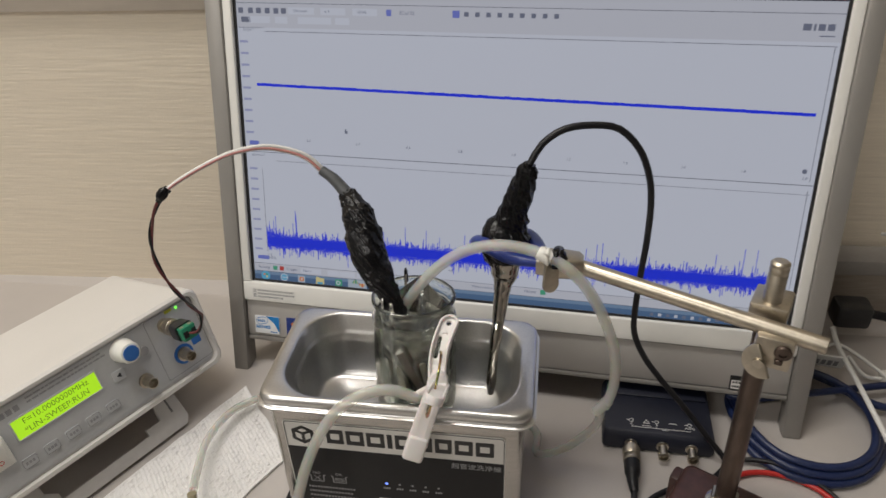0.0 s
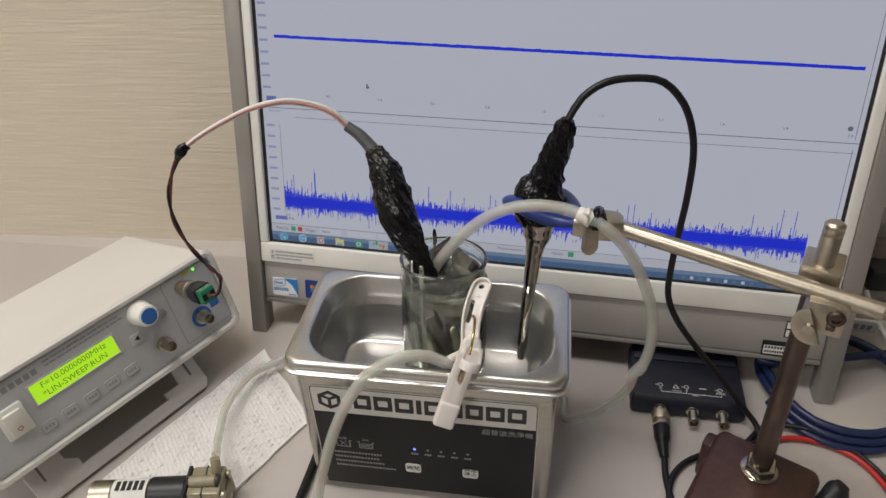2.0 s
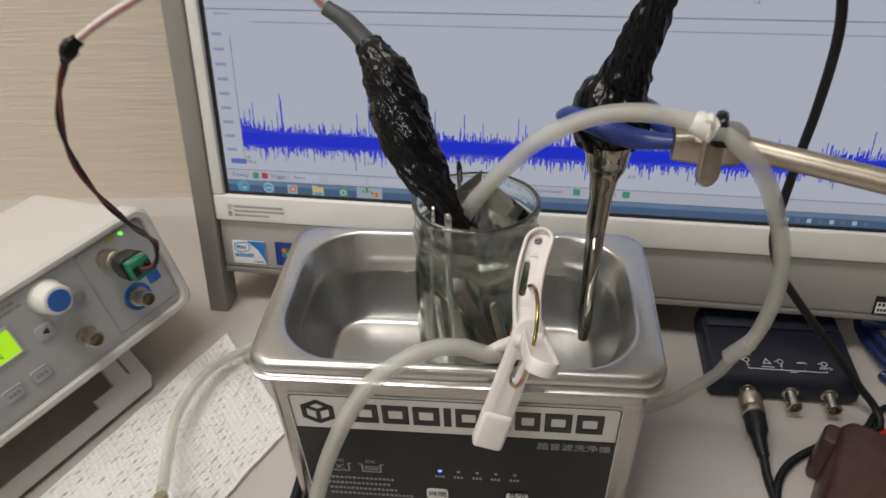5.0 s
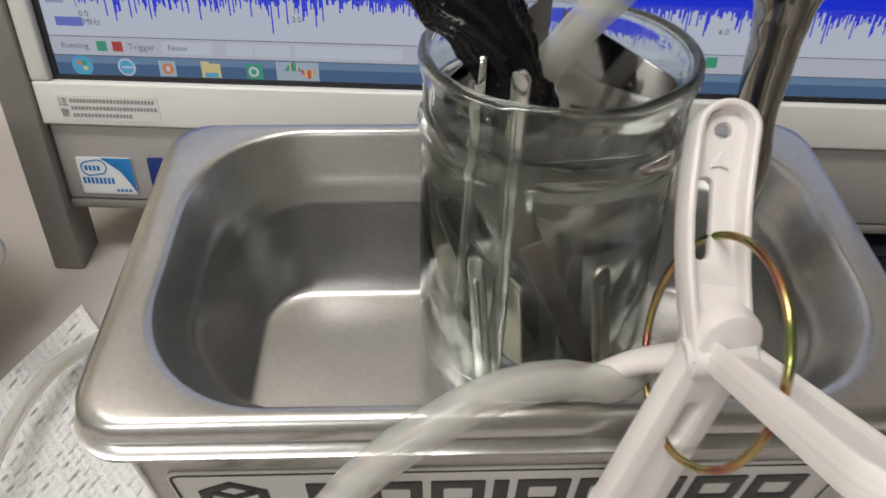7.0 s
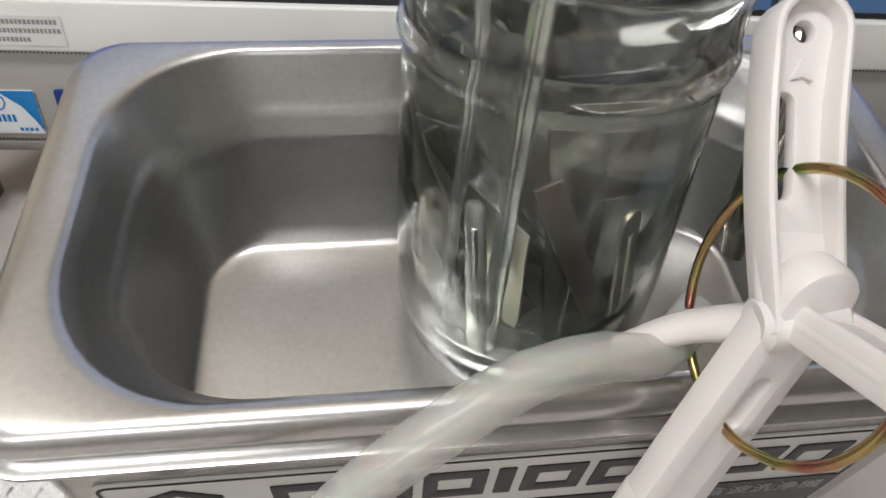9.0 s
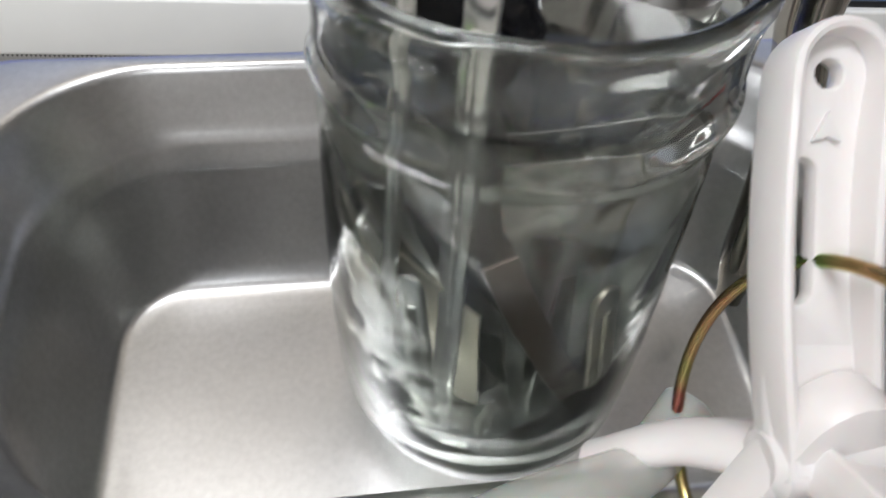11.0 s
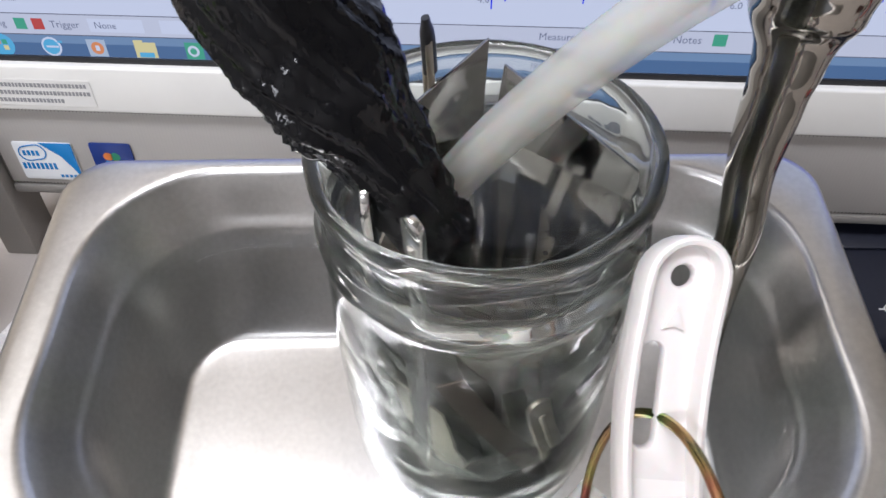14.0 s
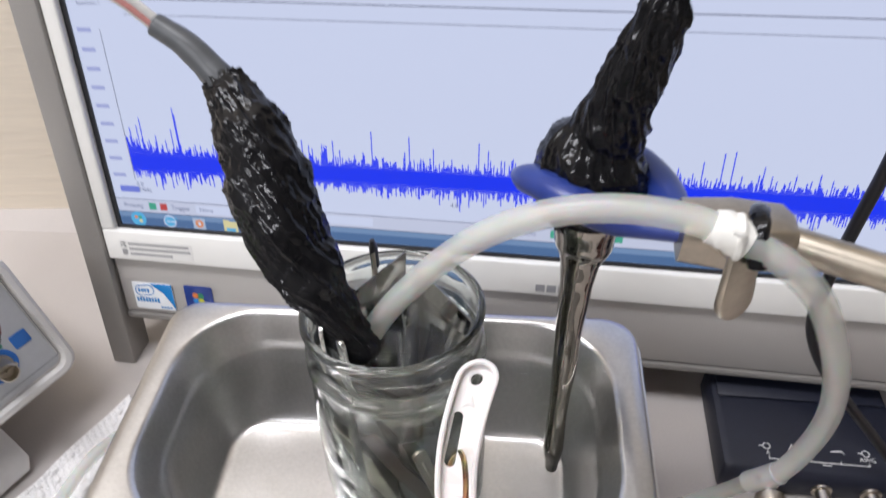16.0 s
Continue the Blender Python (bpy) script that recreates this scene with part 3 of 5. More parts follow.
def icon(name, mat, shapes):
    bm = bmesh.new()
    for kind, *r in shapes:
        if kind == "d":
            disc(bm, r[0], r[1], r[2], Z0 + 0.00008 * r[3])
        else:
            tile(bm, *r[:4], Z0 + 0.00008 * r[4])
    return part(name, bm, mat, shown, smooth=False)


icon("start_orb", "px_teal", [("d", 0.0128, 0.0055, 0.0043, 3)])
icon("orb_quarter", "px_orange", [("t", 0.0108, 0.0058, 0.0125, 0.0075, 4)])
icon("orb_quarter", "px_green", [("t", 0.0130, 0.0058, 0.0148, 0.0075, 4)])
icon("orb_quarter", "px_yellow", [("t", 0.0130, 0.0036, 0.0148, 0.0053, 4)])
icon("browser_ring", "px_white", [("d", 0.0308, 0.0053, 0.0036, 3)])
icon("browser_core", "px_teal", [("d", 0.0308, 0.0053, 0.0029, 4), ("t", 0.0335, 0.0068, 0.0352, 0.0076, 4)])
icon("browser_bar", "px_white", [("t", 0.0290, 0.0050, 0.0335, 0.0057, 5)])
icon("player_square", "px_button", [("t", 0.0440, 0.0020, 0.0508, 0.0084, 3)])
icon("player_disc", "px_orange", [("d", 0.0476, 0.0052, 0.0023, 4)])
icon("player_arrow", "px_white", [("t", 0.0470, 0.0042, 0.0484, 0.0062, 5)])
icon("folder", "px_yellow", [("t", 0.0612, 0.0020, 0.0690, 0.0078, 3), ("t", 0.0612, 0.0078, 0.0645, 0.0086, 3)])
icon("folder_front", "px_teal", [("t", 0.0625, 0.0022, 0.0678, 0.0040, 4)])
icon("recycle_tile", "px_green", [("t", 0.0795, 0.0020, 0.0860, 0.0082, 3)])
icon("recycle_mark", "px_white", [("d", 0.0824, 0.0050, 0.0021, 4)])
icon("recycle_core", "px_green", [("d", 0.0824, 0.0050, 0.0012, 5)])
for k in range(18):
    x = 0.0950 + 0.00068 * k
    h = 0.0030 * math.sin(2 * math.pi * k / 18)
    icon("wave_bar", ("px_text", "px_green", "px_green", "px_yellow")[k % 4] if k < 10 else ("px_yellow", "px_orange", "px_red", "px_orange")[k % 4], [("t", x, 0.0058 + min(h, 0), x + 0.00068, 0.0060 + max(h, 0) + 0.0004, 4)])
icon("pointer", "px_text", [("t", 0.0922, 0.1390, 0.0934, 0.1425, 3), ("t", 0.0934, 0.1390, 0.0946, 0.1411, 3)])
icon("axis_handle", "px_text", [("d", 0.4488, 0.1297, 0.0018, 3)])
icon("brand_plate", "px_text", [("t", 0.4305, 0.2290, 0.4360, 0.2335, 2), ("t", 0.4375, 0.2290, 0.4390, 0.2335, 2), ("t", 0.4405, 0.2290, 0.4450, 0.2335, 2), ("t", 0.4465, 0.2290, 0.4512, 0.2335, 2), ("t", 0.4420, 0.2250, 0.4520, 0.2258, 2)])


def on_screen(text, x, y, size, mat="px_text", align="CENTER"):
    words(text, size, pose(x, y, Z0 + 0.0004), mat, shown, "screen_text", depth=0.00002, align=align)


for i in range(1, 11):
    on_screen("%.1f" % (0.2 * i), 0.0167 + 0.0433 * i, 0.1316 - 0.0005 * i if i < 10 else 0.1245, 0.0030)
for text, x in (("0.0", 0.0185), ("2.0", 0.1017), ("4.0", 0.1842), ("6.0", 0.2658), ("8.0", 0.3482), ("10.0", 0.4303)):
    on_screen(text, x, 0.0262, 0.0033)
for text, x, y, s in (("MHz", 0.0208, 0.0230, 0.0036), ("Running", 0.0118, 0.0136, 0.0034), ("Trigger", 0.0385, 0.0136, 0.0036), ("None", 0.0530, 0.0136, 0.0034), ("Measurements", 0.2140, 0.0140, 0.0036), ("Notes", 0.2530, 0.0142, 0.0038),
                      ("32 of 32", 0.1450, 0.2348, 0.0036), ("50 kS", 0.1085, 0.2348, 0.0034), ("x 1", 0.0800, 0.2348, 0.0034), ("200 us/div", 0.0575, 0.2348, 0.0030), ("Spectrum 1", 0.0135, 0.1168, 0.0026), ("Scope 1", 0.0120, 0.2200, 0.0030)):
    on_screen(text, x, y, s)

# stickers and print on the casing
caution = part("caution_label", rbox(0.0005, -0.0162, 0.0036, 0.0425, -0.0056, 0.00375, 0), "paper", pc, "pale printed caution label", smooth=False)
words("注", 0.0040, pose(0.0032, -0.0085, 0.0039), "grey_ink", caution, "caution_word")
words("意", 0.0040, pose(0.0032, -0.0133, 0.0039), "grey_ink", caution, "caution_word")
bm = bmesh.new()
random.seed(3)
for row, (y, w) in enumerate(((-0.0078, 0.0345), (-0.0109, 0.0350), (-0.0140, 0.0240))):
    x = 0.0062
    while x < 0.0062 + w:
        d = random.uniform(0.0008, 0.0012)
        tile(bm, x, y - 0.0008, x + d, y + 0.0008, 0.00378)
        x += d + 0.0004
tagged(part("caution_text", bm, "grey_ink", caution, smooth=False), kind="stuff")
bm = bmesh.new()
for x0, x1 in ((0.2262, 0.2308), (0.2318, 0.2364), (0.2374, 0.2422)):
    tile(bm, x0, -0.0162, x1, -0.0122, 0.0036)
part("maker_mark", bm, "grey_ink", pc, "small grey maker's mark", smooth=False)
st = part("processor_sticker", slab(rect_outline(0.0038, -0.0500, 0.0282, -0.0322, 0.0012), [], 0.0004, 0.0001, pose(-0.0040, -0.0022, 0.0009)), "sticker_white", pc, "white and blue processor sticker")
part("sticker_corner", slab([(0.0150, -0.0324), (0.0280, -0.0324), (0.0280, -0.0490), (0.0262, -0.0450), (0.0225, -0.0385)], [], 0.0003, 0.00005, pose(-0.0040, -0.0022, 0.0013)), "sticker_blue", st)
part("sticker_ring", slab(capsule(0.0088, -0.0376, 0.0132, -0.0368, 0.0036), [capsule(0.0088, -0.0376, 0.0132, -0.0368, 0.0031)], 0.0002, 0.00004, pose(-0.0040, -0.0022, 0.00122)), "sticker_blue", st)
bm = bmesh.new()
for r in ((0.0070, -0.0386, 0.0150, -0.0362), (0.0050, -0.0450, 0.0195, -0.0420), (0.0190, -0.0487, 0.0262, -0.0474)):
    x = r[0]
    while x < r[2] - 0.001:
        tile(bm, x - 0.0040, r[1] - 0.0022, x - 0.0028, r[3] - 0.0022, 0.00115)
        x += 0.0018
tagged(part("sticker_print", bm, "sticker_blue", st, smooth=False), kind="stuff")
st = part("system_sticker", slab(rect_outline(0.0312, -0.0500, 0.0480, -0.0322, 0.0012), [], 0.0004, 0.0001, pose(0, -0.0016, 0.0009)), "sticker_navy", pc, "dark blue system sticker with a coloured mark")
for mat, x, y in (("orange", 0.0378, -0.0385), ("green", 0.0408, -0.0385), ("sticker_blue", 0.0378, -0.0418), ("yellow_ink", 0.0408, -0.0418)):
    bm = disc(bmesh.new(), x, y - 0.0016, 0.0019, 0.0012)
    part("mark_quarter", bm, mat, st, smooth=False)
tag = part("serial_label", rbox(0.4212, -0.0552, 0.0006, 0.4450, -0.0422, 0.0010, 0), "ink", pc, "small black and white serial label", smooth=False)
bm = bmesh.new()
tile(bm, 0.4225, -0.0540, 0.4438, -0.0462, 0.00102)
part("label_field", bm, "paper", tag, smooth=False)
bm = bmesh.new()
for i in range(9):
    tile(bm, 0.4235 + 0.0023 * i, -0.0490, 0.4250 + 0.0023 * i, -0.0470, 0.0011)
    tile(bm, 0.4235 + 0.0019 * i, -0.0528, 0.4248 + 0.0019 * i, -0.0508, 0.0011)
tagged(part("label_print", bm, "ink", tag, smooth=False), kind="stuff")
tag = part("power_label", rbox(0.4355, -0.0380, 0.0006, 0.4450, -0.0235, 0.0010, 0), "ink", pc, smooth=False)
bm = bmesh.new()
for r in ((0.4365, -0.0300, 0.4435, -0.0245), (0.4365, -0.0370, 0.4435, -0.0312)):
    tile(bm, *r, 0.00102)
part("label_field", bm, "paper", tag, smooth=False)

# ---------------------------------------------------------------- ultrasonic cleaner
CX, CY = 0.0015, 0.0533
cleaner = empty("ultrasonic_cleaner", pose(CX, CY, 0), "stainless steel ultrasonic cleaner with black front panel and shallow water", "ultrasonic cleaner")
b = 0.0475
body = part("body", loft([rrect(CX, CY, 0.0838, b - 0.001, 0.007, 0.0055), rrect(CX, CY, 0.0850, b, 0.007, 0.0068), rrect(CX, CY, 0.0850, b, 0.007, 0.1195)], True, False), "steel", cleaner)
prof = [(0.0880, 0.0468, 0.0100, 0.1192), (0.0912, 0.0490, 0.0115, 0.1188), (0.0928, 0.0503, 0.0125, 0.1196), (0.0928, 0.0503, 0.0125, 0.1206), (0.0898, 0.0475, 0.0108, 0.1213), (0.0896, 0.0473, 0.0107, 0.1222), (0.0909, 0.0486, 0.0115, 0.1232), (0.0911, 0.0488, 0.0116, 0.1250), (0.0905, 0.0484, 0.0112, 0.1270),
        (0.0889, 0.0474, 0.0108, 0.1286), (0.0866, 0.0460, 0.0110, 0.1291), (0.0818, 0.0446, 0.0285, 0.1291), (0.0808, 0.0436, 0.0292, 0.1287), (0.0801, 0.0429, 0.0292, 0.1275), (0.0783, 0.0408, 0.0286, 0.1230), (0.0765, 0.0388, 0.0278, 0.1186),
        (0.0761, 0.0383, 0.0277, 0.1177), (0.0756, 0.0377, 0.0274, 0.1168), (0.0750, 0.0369, 0.0271, 0.1159), (0.0745, 0.0363, 0.0268, 0.1146), (0.0724, 0.0330, 0.0256, 0.1050), (0.0703, 0.0284, 0.0236, 0.0965), (0.0684, 0.0240, 0.0185, 0.0905), (0.0671, 0.0214, 0.0150, 0.0876), (0.0660, 0.0200, 0.0128, 0.0866), (0.0645, 0.0186, 0.0110, 0.0861), (0.0620, 0.0165, 0.0095, 0.0860), (0.0360, 0.0080, 0.0050, 0.0860)]


def floor_shift(z):
    """The tank's front wall is steeper: its lower rings reach further to the front."""
    return 0.0115 * min(1.0, max(0.0, (0.1150 - z) / 0.0250))


tank = part("tank", loft([rrect(CX, CY - floor_shift(z), hx, hy + floor_shift(z), r, z, 12, 10) for hx, hy, r, z in prof], False, True), "tank", cleaner, "deep-drawn satin steel tank with a broad rolled rim", angle=70)
for sx in (-1, 1):
    for sy in (-1, 1):
        part("rubber_foot", lathe([(0.006, 0), (0.007, 0.001), (0.0075, 0.0056)], pose(CX + sx * 0.068, CY + sy * 0.036, 0), 20), "rubber", cleaner)
Y = CY - b
face = pose(CX, Y, -0.0022, 90, 0, 0)     # x along the front, y up, z towards the viewer


def on_front(z):
    return face @ pose(0, 0, z)


panel = part("front_panel", slab(rect_outline(-0.0755, 0.0090, 0.0742, 0.1115, 0.0025), [], 0.0006, 0.0001, on_front(0.0003)), "panel_white", cleaner, "black front panel with a white printed header")
part("panel_film", slab(rect_outline(-0.0745, 0.0100, 0.0732, 0.0868, 0.0008), [], 0.0003, 0.00005, on_front(0.0007)), "panel_black", panel)
part("header_rule", slab(rect_outline(-0.0749, 0.0096, 0.0736, 0.1109, 0.0022), [rect_outline(-0.0744, 0.0101, 0.0731, 0.1104, 0.0020)], 0.0002, 0.00004, on_front(0.00075)), "ink", panel)
# the maker's name as plain blocks
x = -0.0462
for w in (0.0118, 0.0122, 0.0122, 0.0034, 0.0120, 0.0110, 0.0112, 0.0120, 0.0120):
    rows = [rect_outline(x, 0.0925, x + w, 0.1058, 0.0004)]
    gaps = [] if w < 0.005 else [rect_outline(x + 0.0028, 0.0962, x + w - 0.0028, 0.1022, 0.0006)]
    part("name_block", slab(rows[0], gaps, 0.0003, 0.00004, on_front(0.0007)), "ink", panel)
    x += w + 0.0019
hexa = [(-0.0625 + 0.0088 * math.cos(radians(30 + 60 * i)), 0.0987 + 0.0088 * math.sin(radians(30 + 60 * i))) for i in range(6)]
inner = [(-0.0625 + 0.0060 * math.cos(radians(30 + 60 * i)), 0.0987 + 0.0060 * math.sin(radians(30 + 60 * i))) for i in range(6)]
part("maker_mark", slab(hexa, [inner], 0.0003, 0.00004, on_front(0.0007)), "ink", panel)
part("maker_mark", slab([(-0.0636, 0.0930), (-0.0614, 0.0930), (-0.0614, 0.0990), (-0.0570, 0.1012), (-0.0580, 0.1032), (-0.0625, 0.1008), (-0.0670, 0.1032), (-0.0680, 0.1012), (-0.0636, 0.0990)], [], 0.0003, 0.00004, on_front(0.0007)), "ink", panel)
words("超音波洗浄機", 0.0056, on_front(0.0009) @ pose(0.0550, 0.0812, 0), "grey_ink", panel)
words("NO", 0.0036, on_front(0.0009) @ pose(-0.0580, 0.0606, 0), "grey_ink", panel)
words("OK", 0.0036, on_front(0.0009) @ pose(-0.0420, 0.0606, 0), "grey_ink", panel)
bm = bmesh.new()
for cx in (-0.0580, -0.0420):
    for x0, y0, x1, y1 in ((-0.0062, 0.0580, -0.0048, 0.0588), (-0.0050, 0.0520, -0.0042, 0.0584), (-0.0046, 0.0516, 0.0046, 0.0524), (0.0042, 0.0520, 0.0050, 0.0584), (0.0048, 0.0580, 0.0062, 0.0588)):
        tile(bm, cx + x0, y0, cx + x1, y1, 0.0009)
for i in range(3):
    tile(bm, -0.0456, 0.0534 + 0.0014 * i, -0.0384, 0.0540 + 0.0014 * i, 0.0009)
for i in range(6):
    tile(bm, -0.0604 + 0.0008 * i, 0.0532 + 0.0008 * i, -0.0596 + 0.0008 * i, 0.0538 + 0.0008 * i, 0.0009)
    tile(bm, -0.0564 - 0.0008 * i, 0.0532 + 0.0008 * i, -0.0556 - 0.0008 * i, 0.0538 + 0.0008 * i, 0.0009)
part("level_pictogram", move(bm, face), "grey_ink", panel, smooth=False)
random.seed(8)
bm = bmesh.new()
for row, w in enumerate((0.034, 0.031, 0.034, 0.042)):
    x = -0.0655
    while x < -0.0655 + w:
        d = random.uniform(0.0012, 0.0018)
        tile(bm, x, 0.0448 - 0.0048 * row, x + d, 0.0466 - 0.0048 * row, 0.0009)
        x += d + 0.0007
tagged(part("notice_print", move(bm, face), "grey_ink", panel, smooth=False), kind="stuff")
for i in range(5):
    x = -0.0078 + 0.00915 * i
    part("indicator", move(disc(bmesh.new(), x, 0.0562, 0.0011 if i == 0 else 0.0009, 0.0009), face), "led_blue" if i == 0 else "grey_ink", panel, "lit blue indicator" if i == 0 else "", smooth=False)
    bm = bmesh.new()
    for k in range(3):
        tile(bm, x - 0.0024 + 0.0017 * k, 0.0505, x - 0.0012 + 0.0017 * k, 0.0523, 0.0009)
    part("minute_mark", move(bm, face), "grey_ink", panel, smooth=False)
for x, text in ((-0.0098, "時間"), (0.0304, "開始\n停止")):
    key = part("key", slab(rect_outline(x - 0.0055, 0.0308, x + 0.0055, 0.0402, 0.0022), [], 0.0005, 0.0001, on_front(0.0011)), "white_ink", panel, "white touch key")
    words(text, 0.0048 if "\n" not in text else 0.0044, on_front(0.0014) @ pose(x, 0.0355 if "\n" not in text else 0.0372, 0), "ink", key)

sheet = [rrect(CX, CY - 0.0020, 0.0738, 0.0370, 0.0265, 0.1106, 12, 10)]
water = part("water_surface", loft([sheet[0], rrect(CX, CY - 0.0020, 0.0733, 0.0365, 0.0262, 0.1101, 12, 10), rrect(CX, CY - 0.0020, 0.0725, 0.0357, 0.0256, 0.1098, 12, 10), rrect(CX, CY - 0.0020, 0.05, 0.016, 0.012, 0.1098, 12, 10)], False, True), "water")
if water.data.polygons[-1].normal.z < 0:
    water.data.flip_normals()
tagged(water, "clear shallow water standing in the steel tank", "water", kind="structure")

# ---------------------------------------------------------------- glass jar and what stands in it
JX = 0.0094
jar_at = pose(JX, 0.0487, 0.0897, -8, 0, 0) @ Matrix.Diagonal((0.97, 0.97, 0.941, 1))
outer = [(0.018, 0.0010), (0.0232, 0.0003), (0.0262, 0.0010), (0.0280, 0.0036), (0.0289, 0.0090), (0.0291, 0.0260), (0.0288, 0.0500), (0.0284, 0.0680), (0.0284, 0.0742), (0.0287, 0.0756), (0.0292, 0.0768), (0.0293, 0.0780), (0.0289, 0.0793), (0.0281, 0.0806), (0.0278, 0.0840), (0.0279, 0.0880), (0.0284, 0.0902),
         (0.0289, 0.0916), (0.0291, 0.0930), (0.0288, 0.0944), (0.0281, 0.0951)]
inner = [(0.0273, 0.0949), (0.0267, 0.0940), (0.0263, 0.0920), (0.0262, 0.0850), (0.0265, 0.0760), (0.0267, 0.0600), (0.0269, 0.0400), (0.0266, 0.0150), (0.0246, 0.0080), (0.0195, 0.0050)]
jar = part("glass_jar", lathe(outer + inner, jar_at, 96, wobble=0.0008), "glass", angle=80)
tagged(jar, "clear pale green glass jar holding metal pieces in the tank", "glass jar")
liquid = part("jar_water", lathe([(0.0188, 0.0054), (0.0242, 0.0085), (0.0262, 0.0155), (0.0265, 0.0400), (0.0263, 0.0600), (0.0263, 0.0705), (0.0263, 0.0760), (0.0259, 0.0812)], jar_at, 96, wobble=0.0008), "jar_water", angle=80)
jar.visible_shadow = liquid.visible_shadow = False
tagged(liquid, "clear water filling the glass jar to below its neck", "water")


def plate(name, corners, thick, mat, label, taper=0.4):
    """A thin sheet-metal piece with the given three corners, narrower at the foot."""
    a, b_, c = (Vector(p) for p in corners)
    u, w = (b_ - a), (c - a)
    n = u.cross(w).normalized()
    m = Matrix((u.normalized(), n.cross(u.normalized()), n)).transposed().to_4x4()
    m.translation = a
    ul = u.length
    wx, wy = w.dot(u.normalized()), w.dot(n.cross(u.normalized()))
    bm = slab([(0, 0), (ul, 0), (ul * taper + wx, wy), (wx, wy)], [], thick, 0.0002, m)
    return tagged(part(name, bm, mat), label, "metal plate", "metal pieces in the jar")


plate("metal_plate", ((0.0110, 0.0830, 0.1790), (-0.0145, 0.0680, 0.1640), (0.0060, 0.0520, 0.0985)), 0.0009, "dark_steel", "thin polished steel plate leaning in the jar, corner up")
plate("metal_plate", ((0.0355, 0.0600, 0.1700), (0.0140, 0.0815, 0.1745), (0.0180, 0.0360, 0.0985)), 0.0009, "dark_steel", "dark reflective steel plate leaning against the jar rim", 0.7)
plate("metal_plate", ((0.0050, 0.0440, 0.1560), (0.0290, 0.0470, 0.1550), (0.0120, 0.0400, 0.0985)), 0.0009, "dark_steel", "broad mirror-like steel plate behind the jar's front glass", 0.35)
plate("metal_plate", ((0.0020, 0.0350, 0.1480), (0.0062, 0.0360, 0.1500), (0.0205, 0.0370, 0.1010)), 0.0008, "rust_steel", "narrow dark steel strip slanting across the jar", 0.9)
plate("metal_plate", ((0.0290, 0.0480, 0.1400), (0.0120, 0.0360, 0.1450), (0.0200, 0.0440, 0.0985)), 0.0008, "grey_steel", "dull grey steel offcut standing low in the jar")
plate("metal_plate", ((0.0040, 0.0370, 0.1350), (-0.0080, 0.0430, 0.1450), (0.0090, 0.0460, 0.0985)), 0.0008, "nickel", "narrow grey steel strip at the jar's glass")

plate("metal_plate", ((-0.0100, 0.0620, 0.1490), (0.0120, 0.0740, 0.1490), (0.0150, 0.0420, 0.0985)), 0.0008, "grey_steel", "dark steel offcut crossing the others in the jar", 0.25)
plate("metal_plate", ((0.0285, 0.0560, 0.1470), (0.0200, 0.0700, 0.1500), (0.0160, 0.0390, 0.0985)), 0.0008, "grey_steel", "pointed dark steel offcut slanting to the jar's foot", 0.2)
plate("metal_plate", ((-0.0125, 0.0480, 0.1450), (-0.0070, 0.0640, 0.1450), (0.0100, 0.0460, 0.0985)), 0.0008, "nickel", "dull steel offcut slanting under water in the jar", 0.5)

for a, lean, w, mat in ((200, 35, 0.0105, "grey_steel"), (325, 60, 0.0075, "strip")):
    foot = jar_at @ V(0.010 * math.cos(radians(a + 150)), 0.010 * math.sin(radians(a + 150)), 0.0110)
    top = jar_at @ V(0.0205 * math.cos(radians(a)), 0.0205 * math.sin(radians(a)), 0.060 + 0.0001 * lean)
    across = V(math.cos(radians(a + 90 + lean)), math.sin(radians(a + 90 + lean)), 0.25) * w
    plate("metal_plate", (top - across * 0.5, top + across * 0.5, foot), 0.0007, mat, "bright narrow steel strip under water in the jar" if mat == "strip" else "dull steel strip under water in the jar", 0.7)


def spatula(a, b_, w, mat, label):
    """A flat metal stick with a rounded end and a raised middle rib."""
    a, b_ = Vector(a), Vector(b_)
    ln = (b_ - a).length
    m = along(a, b_) @ pose(0, 0, 0, 0, -90, 0)
    st = empty("metal_stick", Matrix.Translation(b_), label, "metal stick", "metal pieces in the jar")
    part("blade", slab(capsule(w, 0, ln - w, 0, w), [], 0.0013, 0.0003, m), mat, st)
    part("rib", sweep([m @ V(0.006, 0, 0.0007), m @ V(ln * 0.5, 0, 0.0009), m @ V(ln - 0.01, 0, 0.0007)], 0.0006, 8), mat, st)
    return st


spatula((-0.0010, 0.0400, 0.1860), (0.0010, 0.0380, 0.0985), 0.0019, "strip", "flat bright steel stick with a rounded end in the jar")
spatula((-0.0072, 0.0450, 0.1862), (-0.0075, 0.0400, 0.0985), 0.0019, "strip", "flat bright steel stick with a rounded end in the jar")
spatula((0.0005, 0.0820, 0.1810), (0.0040, 0.0600, 0.0985), 0.0020, "nickel", "dull steel stick with a black tip at the jar's back")
spatula((-0.0060, 0.0385, 0.1420), (-0.0010, 0.0360, 0.0985), 0.0018, "strip", "short bright steel strip against the jar's glass")
spatula((0.0180, 0.0330, 0.1440), (0.0240, 0.0380, 0.0985), 0.0022, "nickel", "grey steel strip standing slanted in the jar")

